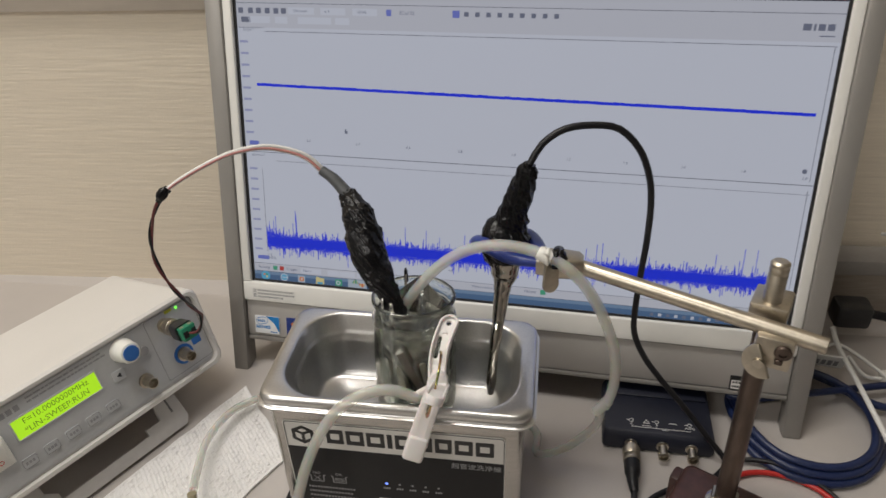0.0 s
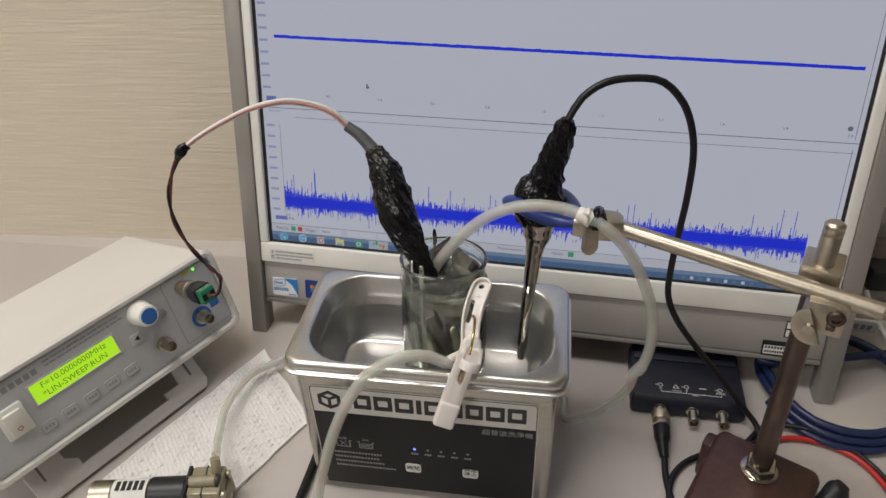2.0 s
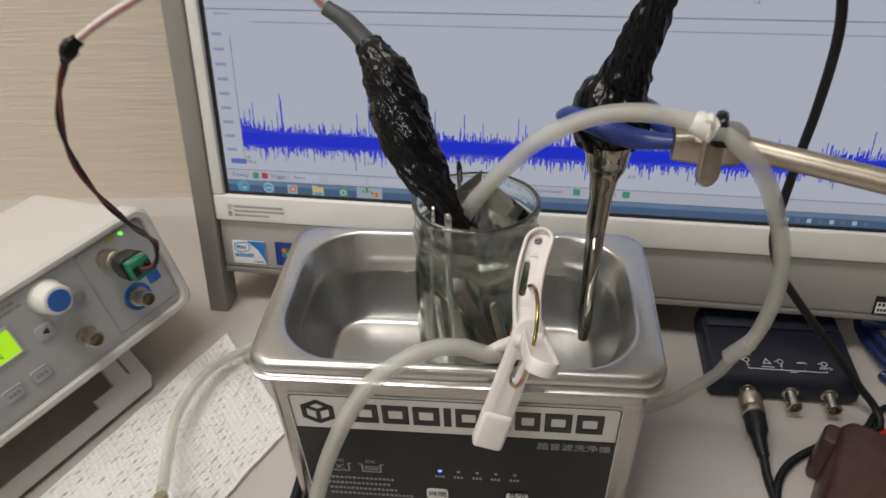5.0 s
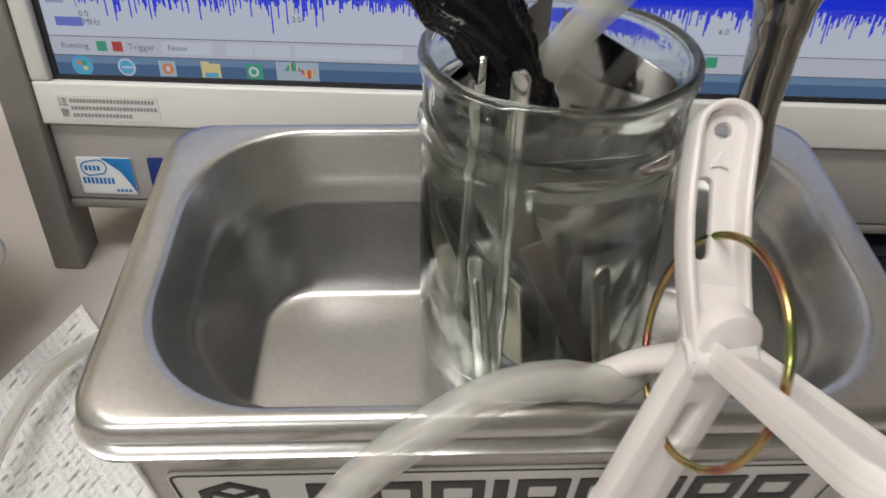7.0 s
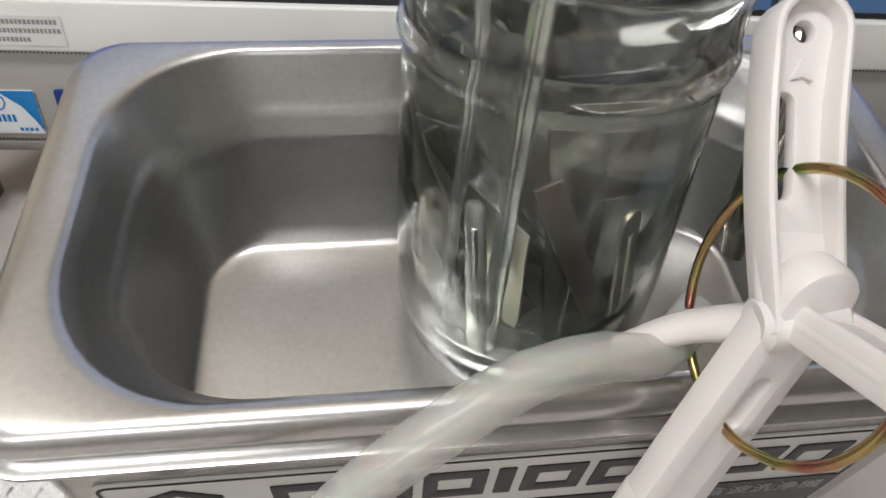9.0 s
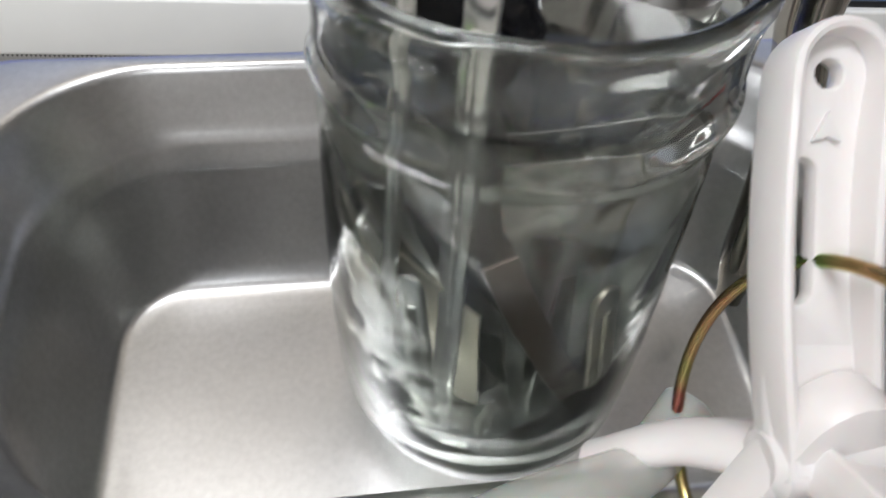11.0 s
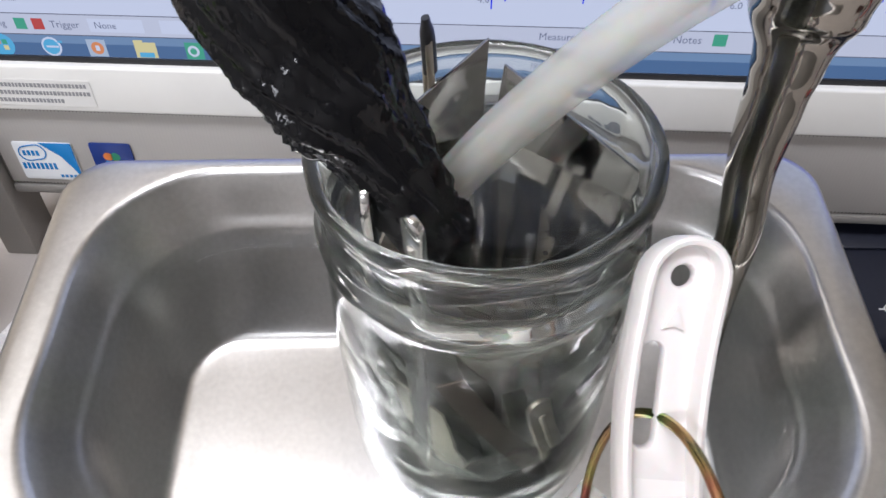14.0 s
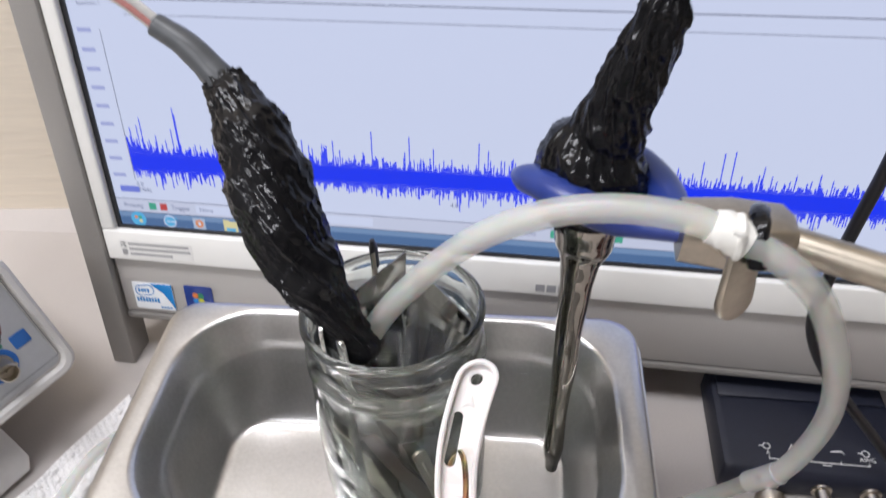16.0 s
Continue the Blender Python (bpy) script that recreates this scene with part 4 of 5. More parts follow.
# small air bubbles clinging to the glass and to the pieces
random.seed(21)
bm = bmesh.new()
for k in range(150):
    a, h = random.uniform(0, 2 * math.pi), random.choice((random.uniform(0.012, 0.069), random.uniform(0.066, 0.078)))
    r = random.uniform(0.4, 0.975) * (0.0235 + 0.025 * h)
    p = jar_at @ V(r * math.cos(a), r * math.sin(a), h)
    bmesh.ops.create_icosphere(bm, subdivisions=1, radius=random.uniform(0.00018, 0.00050), matrix=Matrix.Translation(p))
tagged(part("air_bubbles", bm, "bubble"), "tiny air bubbles in the jar's water", "bubbles", kind="stuff")


# ---------------------------------------------------------------- taped probe in the jar
def lumps(amount, size, seed, wrap=0.0):
    """Uneven tape: long folds, lumps and drips."""
    def rough(p, d, s):
        q = p * size + Vector((seed, seed * 0.7, 0))
        v = noise.fractal(q, 0.9, 2.2, 3) * amount * 0.75
        twist = Vector((d.x * math.cos(s * 4) - d.y * math.sin(s * 4), d.x * math.sin(s * 4) + d.y * math.cos(s * 4), d.z))
        for k, along_s, share in ((2.4, 2.5, 0.80), (5.5, 5.0, 0.42), (12.0, 9.0, 0.16)):
            fold = noise.noise(twist * k + Vector((seed, 0, s * along_s)))
            v += (1 - min(1.0, abs(fold) * 3.2)) * amount * share
        return v + wrap * math.sin(s * 70 + 3 * noise.noise(q * 0.6))
    return rough


def knots(table):
    """A smooth radius from (place, radius) pairs."""
    def radius(s):
        for (a, r), (b_, q) in zip(table, table[1:]):
            if s <= b_:
                t = (s - a) / (b_ - a)
                return r + (q - r) * t * t * (3 - 2 * t)
        return table[-1][1]
    return radius


probe = empty("taped_probe", pose(0.0020, 0.0510, 0.160), "black tape-wrapped probe leaning in the glass jar", "probe")
part("taped_body", sweep([(0.0028, 0.0468, 0.1712), (0.0012, 0.0475, 0.1748), (-0.0073, 0.0530, 0.1890), (-0.0161, 0.0600, 0.2015), (-0.0212, 0.0680, 0.2117), (-0.0257, 0.0760, 0.2204), (-0.0307, 0.0830, 0.2290), (-0.0375, 0.0905, 0.2365)],
                         knots([(0, 0.0034), (0.03, 0.0046), (0.12, 0.0054), (0.22, 0.0066), (0.29, 0.0084), (0.38, 0.0092), (0.50, 0.0105), (0.64, 0.0112), (0.80, 0.0098), (0.92, 0.0062), (1, 0.0046)]), 100, 0.0007, rough=lumps(0.0013, 110, 2.0, 0.0001)), "mastic", probe, angle=75)
part("strain_relief", sweep([(-0.0368, 0.0898, 0.2358), (-0.0460, 0.0945, 0.2440), (-0.0550, 0.0972, 0.2492)], knots([(0, 0.0046), (0.3, 0.0040), (1, 0.0033)]), 18, 0.002, rough=lumps(0.00015, 250, 5)), "shrink", probe, "grey heat-shrink sleeve")
lead = [(-0.0540, 0.0970, 0.2486), (-0.0626, 0.0960, 0.2584), (-0.0727, 0.0940, 0.2639), (-0.0859, 0.0900, 0.2681), (-0.0972, 0.0850, 0.2689), (-0.1110, 0.0800, 0.2664), (-0.1282, 0.0720, 0.2597), (-0.1414, 0.0640, 0.2532), (-0.1480, 0.0595, 0.2486)]
shift = [V(0.0009, 0.0, 0.0009), V(-0.0008, 0.0, -0.0007), V(0.0, -0.0013, 0.0001)]
for sh, mat in zip(shift, ("white_cable", "white_cable", "pink_wire")):
    part("lead_wire", sweep([V(*p) + sh for p in lead], 0.00135 if mat == "white_cable" else 0.0009, 10, 0.004), mat, probe)
part("splice", sweep([(-0.1455, 0.0615, 0.2508), (-0.1492, 0.0592, 0.2478), (-0.1528, 0.0586, 0.2425)], knots([(0, 0.0022), (0.5, 0.0034), (1, 0.0018)]), 18, 0.001, rough=lumps(0.0004, 300, 7)), "mastic", probe, "black taped splice")
gen_yaw, gen_lean = 61.4, 15.5
gen_frame = pose(-0.2727, -0.0061, 0.0762, 0, 0, gen_yaw) @ pose(0, 0, 0, 90 - gen_lean, 0, 0)
plug_out = gen_frame @ V(0.1292, 0.0177, 0.042)
drop = [(-0.1520, 0.0587, 0.2435), (-0.1586, 0.0580, 0.2328), (-0.1656, 0.0580, 0.2150), (-0.1688, 0.0600, 0.1953), (-0.1657, 0.0620, 0.1749), (-0.1617, 0.0700, 0.1516), tuple(plug_out + V(0.012, 0.002, 0.016)), tuple(plug_out + V(0.008, -0.001, 0.003)), tuple(plug_out)]
for sh, mat in ((V(0.0006, 0, 0), "dark_red_wire"), (V(-0.0007, 0.0005, 0), "rubber")):
    tw = smooth_path(drop, 0.006)
    pts = [p + Vector((math.cos(i * 0.8), math.sin(i * 0.8), 0)) * 0.0008 * (1 if mat == "rubber" else -1) for i, p in enumerate(tw)]
    part("lead_wire", sweep(pts, 0.00095, 8, 0.006), mat, probe)

# ---------------------------------------------------------------- clamp stand
PX, PY = 0.2235, 0.0230
standt = empty("clamp_stand", pose(PX, PY, 0), "laboratory clamp stand, brown painted base, tarnished steel post", "clamp stand")
base_m = pose(PX, PY, 0, 0, 0, -28)
part("base", move(loft([rrect(0.001, -0.0135, 0.0345, 0.0365, 0.006, 0.0), rrect(0.001, -0.0135, 0.0345, 0.0365, 0.006, 0.038), rrect(0.001, -0.0135, 0.0330, 0.0350, 0.006, 0.0425), rrect(0.001, -0.0135, 0.0298, 0.0320, 0.005, 0.0445)], True, True), base_m), "brown_paint", standt, "chipped dark brown painted cast base")
part("base_lug", rbox(-0.040, 0.008, 0.0, -0.026, 0.022, 0.036, 0.003, 2, None, base_m), "brown_paint", standt)
part("washer", lathe([(0.0115, 0.0446), (0.0118, 0.0458), (0.0095, 0.0468)], pose(PX, PY, 0), 32), "chrome", standt, "bright steel washer")
part("hex_nut", lathe([(0.0098, 0.0468), (0.0102, 0.0480), (0.0102, 0.0520), (0.0094, 0.0535)], pose(PX, PY, 0, 0, 0, 12), 6), "chrome", standt, "bright hexagonal nut", angle=20)
post_m = along((PX, PY, 0.0446), (PX + 0.0020, PY + 0.0205, 0.2290)) @ pose(0, 0, -0.0446)
part("post", lathe([(0.0066, 0.0530), (0.0062, 0.1985)], post_m, 32), "rust_steel", standt)
part("post_top", lathe([(0.0054, 0.2052), (0.0054, 0.2300), (0.0051, 0.2304), (0.0051, 0.2312), (0.0054, 0.2316), (0.0054, 0.2340), (0.0051, 0.2344), (0.0051, 0.2352), (0.0054, 0.2356), (0.0054, 0.2372), (0.0040, 0.2385)], post_m @ pose(0, 0, -0.0066), 32), "nickel", standt, "grooved steel post end")
knob_m = pose(0.2700, 0.0230, 0.0170, 0, 0, 0)
part("lock_handle", sweep([(0.2560, 0.0120, 0.0140), (0.2700, 0.0200, 0.0200), (0.2830, 0.0300, 0.0290)], knots([(0, 0.0035), (0.4, 0.0065), (0.85, 0.0078), (1, 0.0045)]), 20, 0.002), "dark", standt, "black plastic locking handle")

# boss head, arm and three-finger clamp
A0, A1 = V(0.1130, 0.0700, 0.2025), V(0.2478, 0.0090, 0.1995)
arm = empty("boss_clamp_arm", pose(PX, PY, 0.20), "nickel clamp arm with blue-dipped jaws on a boss head", "clamp arm")
part("arm_rod", rod(A0, A1, 0.0048, 28, None, 0.0006), "nickel", arm)
boss_at = A0.lerp(A1, 0.83)
bx = along(boss_at, A1)
part("boss_block", rbox(-0.0105, -0.0170, 0.1955, 0.0105, 0.0092, 0.2065, 0.0012, 2, None, post_m @ pose(0, 0, 0, 0, 0, -18)), "nickel", arm, "nickel boss head gripping the post")
hook_m = Matrix.Translation(boss_at + V(-0.001, -0.001, -0.002)) @ pose(0, 0, 0, 0, 0, -18)
hook = part("boss_hook", rbox(-0.0098, -0.0080, -0.0185, 0.0105, 0.0076, 0.0020, 0.0014, 2, None, hook_m), "nickel", arm, "nickel hook block under the rod")
# dark pieces on the face stand in for shade inside hole and slot
part("screw_hole_shade", lathe([(0.0046, 0), (0.0048, 0.0012), (0.0040, 0.0022), (0.0022, 0.0024), (0.0020, 0.0014)], hook_m @ pose(0.0052, -0.0080, -0.0050, 90, 0, 0), 18), "rust_steel", hook, "dark disc standing in for the shaded screw hole")
part("slot_shade", rbox(0.0020, -0.0105, -0.0130, 0.0062, -0.0081, -0.0095, 0.0005, 1, None, hook_m), "rust_steel", hook)
half = [(0.0105 * math.cos(radians(a)), 0.0105 * math.sin(radians(a))) for a in range(110, 311, 10)]
part("wing", slab(half, [], 0.0034, 0.0010, hook_m @ pose(-0.0045, -0.0105, -0.0125, 78, 0, -14)), "nickel", arm, "half-round wing of the boss screw")
part("wing_screw", rod(hook_m @ V(-0.006, -0.0135, -0.013), hook_m @ V(-0.005, -0.004, -0.013), 0.0030, 16), "nickel", arm)
# clamp body between the arm and the jaws
J = V(0.0675, 0.0905, 0.2065)
body_a, body_b = V(0.1185, 0.0672, 0.2040), V(0.0925, 0.0690, 0.2045)
m = along(body_a, body_b)
part("clamp_body", move(loft([rrect(0, 0, 0.0055, 0.0055, 0.003, 0.0, 4, 2), rrect(0, 0, 0.0078, 0.0070, 0.003, 0.003, 4, 2), rrect(0, 0, 0.0084, 0.0074, 0.003, 0.016, 4, 2), rrect(0, 0, 0.0080, 0.0062, 0.003, 0.0290, 4, 2)], True, True), m), "nickel", arm, "worn nickel clamp body")
wing_c = V(0.0985, 0.0460, 0.2165)
part("wing_screw", rod(V(0.0985, 0.0660, 0.2060), wing_c, 0.0026, 14), "gold", arm)
part("wing", slab(capsule(0, -0.0068, 0, 0.0052, 0.0054, 0.0046), [], 0.0026, 0.0008, Matrix.Translation(wing_c + V(0.0, -0.002, -0.0035)) @ pose(0, 0, 0, 78, 8, 30)), "nickel", arm, "oval wing nut")
for sgn, pts in ((1, [(0.0930, 0.0690, 0.2035), (0.0818, 0.0745, 0.2010), (0.0724, 0.0770, 0.2012), (0.0611, 0.0815, 0.2040), (0.0532, 0.0895, 0.2028), (0.0461, 0.1000, 0.1981)]),
                 (-1, [(0.0925, 0.0720, 0.2030), (0.0905, 0.0860, 0.2005), (0.0872, 0.0990, 0.1990), (0.0825, 0.1085, 0.1985), (0.0740, 0.1130, 0.1985)])):
    part("jaw", sweep(pts, knots([(0, 0.0040), (0.5, 0.0062), (0.9, 0.0058), (1, 0.0030)]), 18, 0.003, flat=0.8), "blue_grip", arm, "dark blue rubber-dipped jaw")

# ---------------------------------------------------------------- taped probe held by the clamp
probe2 = empty("clamped_probe", pose(0.063, 0.062, 0.098), "black taped probe with a chrome stem held in the clamp", "probe")
part("taped_head", sweep([(0.0680, 0.0955, 0.1830), (0.0678, 0.0965, 0.1930), (0.0684, 0.0970, 0.2060), (0.0712, 0.0970, 0.2160), (0.0742, 0.0962, 0.2290), (0.0782, 0.0950, 0.2441), (0.0823, 0.0945, 0.2605)],
                         knots([(0, 0.0090), (0.05, 0.0132), (0.18, 0.0166), (0.32, 0.0150), (0.42, 0.0100), (0.6, 0.0080), (0.8, 0.0068), (0.93, 0.0055), (1, 0.0030)]), 110, 0.0007, rough=lumps(0.0014, 115, 9.0, 0.0001)), "mastic", probe2, angle=75)
stem = [(0.0680, 0.0945, 0.1880), (0.0678, 0.0915, 0.1765), (0.0668, 0.0875, 0.1690), (0.0652, 0.0800, 0.1500), (0.0640, 0.0705, 0.1380), (0.0625, 0.0620, 0.1200), (0.0616, 0.0540, 0.1000)]
part("stem", sweep(stem, knots([(0, 0.0148), (0.09, 0.0128), (0.20, 0.0080), (0.26, 0.0071), (0.5, 0.0056), (0.75, 0.0044), (0.9, 0.0048), (1, 0.0030)]), 28, 0.0015, flat=0.75, rough=lumps(0.00007, 120, 4)), "chrome", probe2, "chrome stem tapering into the water", angle=75)
arc = [(0.0820, 0.0948, 0.2598), (0.0893, 0.1000, 0.2717), (0.1026, 0.1050, 0.2798), (0.1203, 0.1100, 0.2808), (0.1363, 0.1120, 0.2778), (0.1500, 0.1140, 0.2640), (0.1585, 0.1150, 0.2450), (0.1623, 0.1150, 0.2242), (0.1632, 0.1150, 0.1936), (0.1625, 0.1150, 0.1702), (0.1622, 0.1150, 0.1352), (0.1640, 0.1140, 0.1140),
       (0.1723, 0.1110, 0.0955), (0.1860, 0.1070, 0.0775), (0.2088, 0.1050, 0.0494), (0.2321, 0.1000, 0.0207), (0.2440, 0.0930, 0.0080), (0.2440, 0.0820, 0.0035), (0.2290, 0.0770, 0.0030), (0.2110, 0.0700, 0.0030), (0.1850, 0.0540, 0.0030), (0.1730, 0.0320, 0.0030), (0.1740, 0.0000, 0.0030), (0.1900, -0.0500, 0.0030)]
part("cable", sweep(arc, 0.0023, 12, 0.005), "rubber", probe2, "thin black cable looping down to the desk")

# ---------------------------------------------------------------- silicone hoses
def hose(points, r, label, step=0.005):
    h = empty("silicone_hose", Matrix.Translation(Vector(points[-1])), label, "hose", "silicone hoses")
    part("hose_wall", sweep(points, r, 22, step, hollow=0.58), "silicone", h)
    return h


h1 = hose([(0.0010, 0.0580, 0.1640), (0.0035, 0.0575, 0.1700), (0.0119, 0.0560, 0.1850), (0.0261, 0.0540, 0.2042), (0.0388, 0.0530, 0.2160), (0.0528, 0.0520, 0.2238), (0.0675, 0.0510, 0.2270), (0.0826, 0.0500, 0.2262), (0.0940, 0.0470, 0.2240), (0.1060, 0.0430, 0.2195), (0.1180, 0.0440, 0.2070),
           (0.1290, 0.0470, 0.1870), (0.1385, 0.0500, 0.1630), (0.1446, 0.0540, 0.1370), (0.1455, 0.0580, 0.1090), (0.1422, 0.0600, 0.0900)], 0.0036, "milky silicone hose arching from the jar over the clamp")
part("coupler", rod((0.1440, 0.0590, 0.0975), (0.1370, 0.0635, 0.0800), 0.0041, 24, None, 0.0014), "silicone", h1, "milky plastic hose coupler")
part("cable_tie", sweep([(0.0962 + 0.0006 * math.cos(a), 0.0464 + 0.0047 * math.cos(a), 0.2234 + 0.0047 * math.sin(a)) for a in [radians(30 * k) for k in range(13)]], 0.0010, 8, 0.001), "tie", h1, "white nylon tie")
part("tie_tail", sweep([(0.0962, 0.0422, 0.2258), (0.0949, 0.0407, 0.2288), (0.0929, 0.0412, 0.2298)], 0.0008, 8, 0.001), "tie", h1)
part("tape_wrap", sweep([(0.0902, 0.0482, 0.2250), (0.0940, 0.0470, 0.2240), (0.0985, 0.0454, 0.2226)], knots([(0, 0.0038), (0.3, 0.0043), (0.7, 0.0043), (1, 0.0038)]), 22, 0.001, rough=lumps(0.0005, 300, 1)), "tie", h1, "crumpled white tape")
part("black_tie", sweep([(0.1005, 0.0420, 0.2180), (0.1005, 0.0470, 0.2262), (0.1030, 0.0560, 0.2230), (0.1060, 0.0610, 0.2130)], 0.0020, 10, 0.002, rough=lumps(0.0005, 300, 6)), "mastic", h1)
hose([(0.1402, 0.0622, 0.0860), (0.1405, 0.0690, 0.0700), (0.1386, 0.0742, 0.0540), (0.1290, 0.0780, 0.0350), (0.1160, 0.0790, 0.0200), (0.0970, 0.0800, 0.0120), (0.0945, 0.1080, 0.0080), (0.0600, 0.1300, 0.0060), (-0.0200, 0.1380, 0.0060), (-0.0900, 0.1320, 0.0080)], 0.0032, "milky silicone hose curving behind the cleaner")
hose([(0.0290, 0.0185, 0.1340), (0.0230, 0.0130, 0.1335), (0.0170, 0.0095, 0.1355), (0.0070, 0.0055, 0.1440), (-0.0050, 0.0015, 0.1470), (-0.0165, -0.0040, 0.1455), (-0.0290, -0.0090, 0.1370), (-0.0410, -0.0140, 0.1190), (-0.0520, -0.0178, 0.0930), (-0.0600, -0.0205, 0.0670), (-0.0680, -0.0235, 0.0380), (-0.0705, -0.0420, 0.0120), (-0.0720, -0.0700, 0.0050), (-0.1000, -0.1000, 0.0046)], 0.0037, "milky silicone hose hanging over the cleaner's front")
hose([(-0.0900, 0.1320, 0.0140), (-0.1200, 0.1300, 0.0130), (-0.1412, 0.1207, 0.0120), (-0.1489, 0.1136, 0.0120), (-0.1662, 0.0931, 0.0140), (-0.1720, 0.0596, 0.0160), (-0.1656, 0.0288, 0.0190), (-0.1570, 0.0080, 0.0270), (-0.1520, -0.0020, 0.0330)], 0.0032, "milky silicone hose lying on the towel to the pump")

# ---------------------------------------------------------------- white clothes peg on the rim
peg = empty("clothes_peg", pose(0.031, 0.002, 0.128), "white plastic clothes peg pinching the hose on the rim", "clothes peg")
Tp, Pv, Lw = V(0.0366, 0.0393, 0.1742), V(0.0328, 0.0058, 0.1508), V(0.0168, -0.0105, 0.1015)


def blade(a, b_, face_dir):
    """Axes for a flat arm from a to b that faces along face_dir."""
    x = (b_ - a).normalized()
    z = (face_dir - x * face_dir.dot(x)).normalized()
    mm = Matrix((x, z.cross(x), z)).transposed().to_4x4()
    mm.translation = a
    return mm, (b_ - a).length


def bowed(bm, m, length, side, back):
    """Bends an arm: its middle swings sideways and its end falls back."""
    inv = m.inverted()
    for v in bm.verts:
        p = inv @ v.co
        s = min(1.1, max(0.0, p.x / length))
        v.co = m @ V(p.x, p.y + side * math.sin(math.pi * s), p.z + back * math.sin(math.pi * s))
    return bm


mm, ln = blade(Pv, Tp, V(0.05, -0.57, 0.82))
hole = [(ln - 0.0010 + 0.0016 * math.cos(2 * math.pi * i / 14), 0.0016 * math.sin(2 * math.pi * i / 14)) for i in range(14)]
slot = capsule(ln - 0.0235, 0.0020, ln - 0.0118, 0.0020, 0.0015)
handle = part("upper_handle", bowed(slab(rect_outline(-0.004, -0.0056, ln * 0.30, 0.0056, 0.001), [], 0.0026, 0.0008, mm), mm, ln, 0.0026, 0.0020), "clip", peg)
def strap(x0, x1, r0, r1, n=15):
    """Outline of a long arm with many points along its sides and a round end."""
    side = [(x0 + (x1 - x0) * i / n, r0 + (r1 - r0) * i / n) for i in range(n + 1)]
    end = [(x1 + r1 * math.sin(math.pi * i / 12), r1 * math.cos(math.pi * i / 12)) for i in range(1, 12)]
    return [(x, -y) for x, y in side] + [(x, -y) for x, y in end] + [(x, y) for x, y in reversed(side)]


part("handle_web", bowed(slab(strap(ln * 0.25, ln - 0.0012, 0.0052, 0.0056), [hole, slot], 0.0024, 0.0006, mm), mm, ln, 0.0026, 0.0020), "clip", handle)
part("handle_rim", bowed(slab(strap(-0.002, ln - 0.0012, 0.0055, 0.0060), [strap(-0.0005, ln - 0.0012, 0.0039, 0.0044)], 0.0064, 0.0008, mm @ pose(0, 0, 0.0008)), mm, ln, 0.0026, 0.0020), "clip", handle)
part("arrow_mark", bowed(slab([(ln - 0.0085, -0.0016), (ln - 0.0052, 0), (ln - 0.0085, 0.0016), (ln - 0.0080, 0.0)], [], 0.0007, 0.0001, mm @ pose(0, 0, 0.0014)), mm, ln, 0.0026, 0.0020), "clip", handle)
mm2, ln2 = blade(Pv + V(0.0008, 0.0015, 0.004), Lw, V(0.1, -0.93, 0.3))
hole2 = capsule(0.0150, 0, 0.0225, 0, 0.0012)
jaw = part("outer_jaw", slab(capsule(0.0, 0, ln2 - 0.006, 0, 0.0058, 0.0066), [hole2], 0.0058, 0.0014, mm2), "clip", peg)
part("jaw_pad", rbox(ln2 - 0.018, -0.0066, -0.0035, ln2, 0.0066, 0.0045, 0.002, 3, None, mm2), "clip", jaw)
part("pivot", rod(Pv + V(-0.0062, 0.0, 0.0), Pv + V(0.0066, 0.0, 0.0), 0.0042, 24, None, 0.0012), "clip", peg)
E2 = Pv + V(0.0042, -0.0378, 0.0255)
mm3, ln3 = blade(Pv + V(0.002, 0.0, 0.0), E2, V(0.25, 0.7, 0.70))
h3 = part("front_handle", slab(capsule(0, 0, ln3 - 0.0055, 0, 0.0052, 0.0056), [], 0.0030, 0.0009, mm3), "clip", peg)
part("handle_rim", slab(capsule(0, 0, ln3 - 0.0055, 0, 0.0052, 0.0056), [capsule(0, 0, ln3 - 0.0055, 0, 0.0037, 0.0041)], 0.0056, 0.0007, mm3), "clip", h3)
part("inner_jaw", sweep([Pv + V(-0.002, 0.001, -0.002), V(0.0240, 0.0120, 0.1400), V(0.0180, 0.0132, 0.1345), V(0.0150, 0.0140, 0.1310)], knots([(0, 0.0042), (0.5, 0.0036), (1, 0.0028)]), 14, 0.003, flat=0.7), "clip", peg)
ring_c, ring_u, ring_v = V(0.0306, 0.0055, 0.1523), V(0.104, 0.79, 0.605), V(0.23, -0.55, 0.80)
part("spring_ring", sweep([ring_c + (ring_u * math.cos(radians(a)) + ring_v * math.sin(radians(a))) * 0.0200 for a in range(180, 541, 20)], 0.00078, 10, 0.002), "copper", peg, "iridescent wire spring ring")

# ---------------------------------------------------------------- small oscilloscope
SC = pose(0.1945, 0.1320, 0, 0, 0, -1.7) @ Matrix.Diagonal((0.955, 0.955, 0.955, 1))
scope = empty("usb_oscilloscope", SC, "small dark navy oscilloscope box with BNC sockets under the screen", "oscilloscope", own=True)
part("case", loft([rrect(0, 0, 0.0450, 0.0318, 0.003, 0.0015), rrect(0, 0, 0.0460, 0.0325, 0.003, 0.004), rrect(0, 0, 0.0460, 0.0325, 0.003, 0.0150), rrect(0, 0.001, 0.0445, 0.0305, 0.003, 0.0195), rrect(0, 0.001, 0.0425, 0.0285, 0.003, 0.0203)], True, True), "scope_navy", scope)
part("lid_step", rbox(-0.0425, 0.012, 0.0204, 0.0425, 0.0290, 0.0222, 0.0008), "scope_navy", scope)
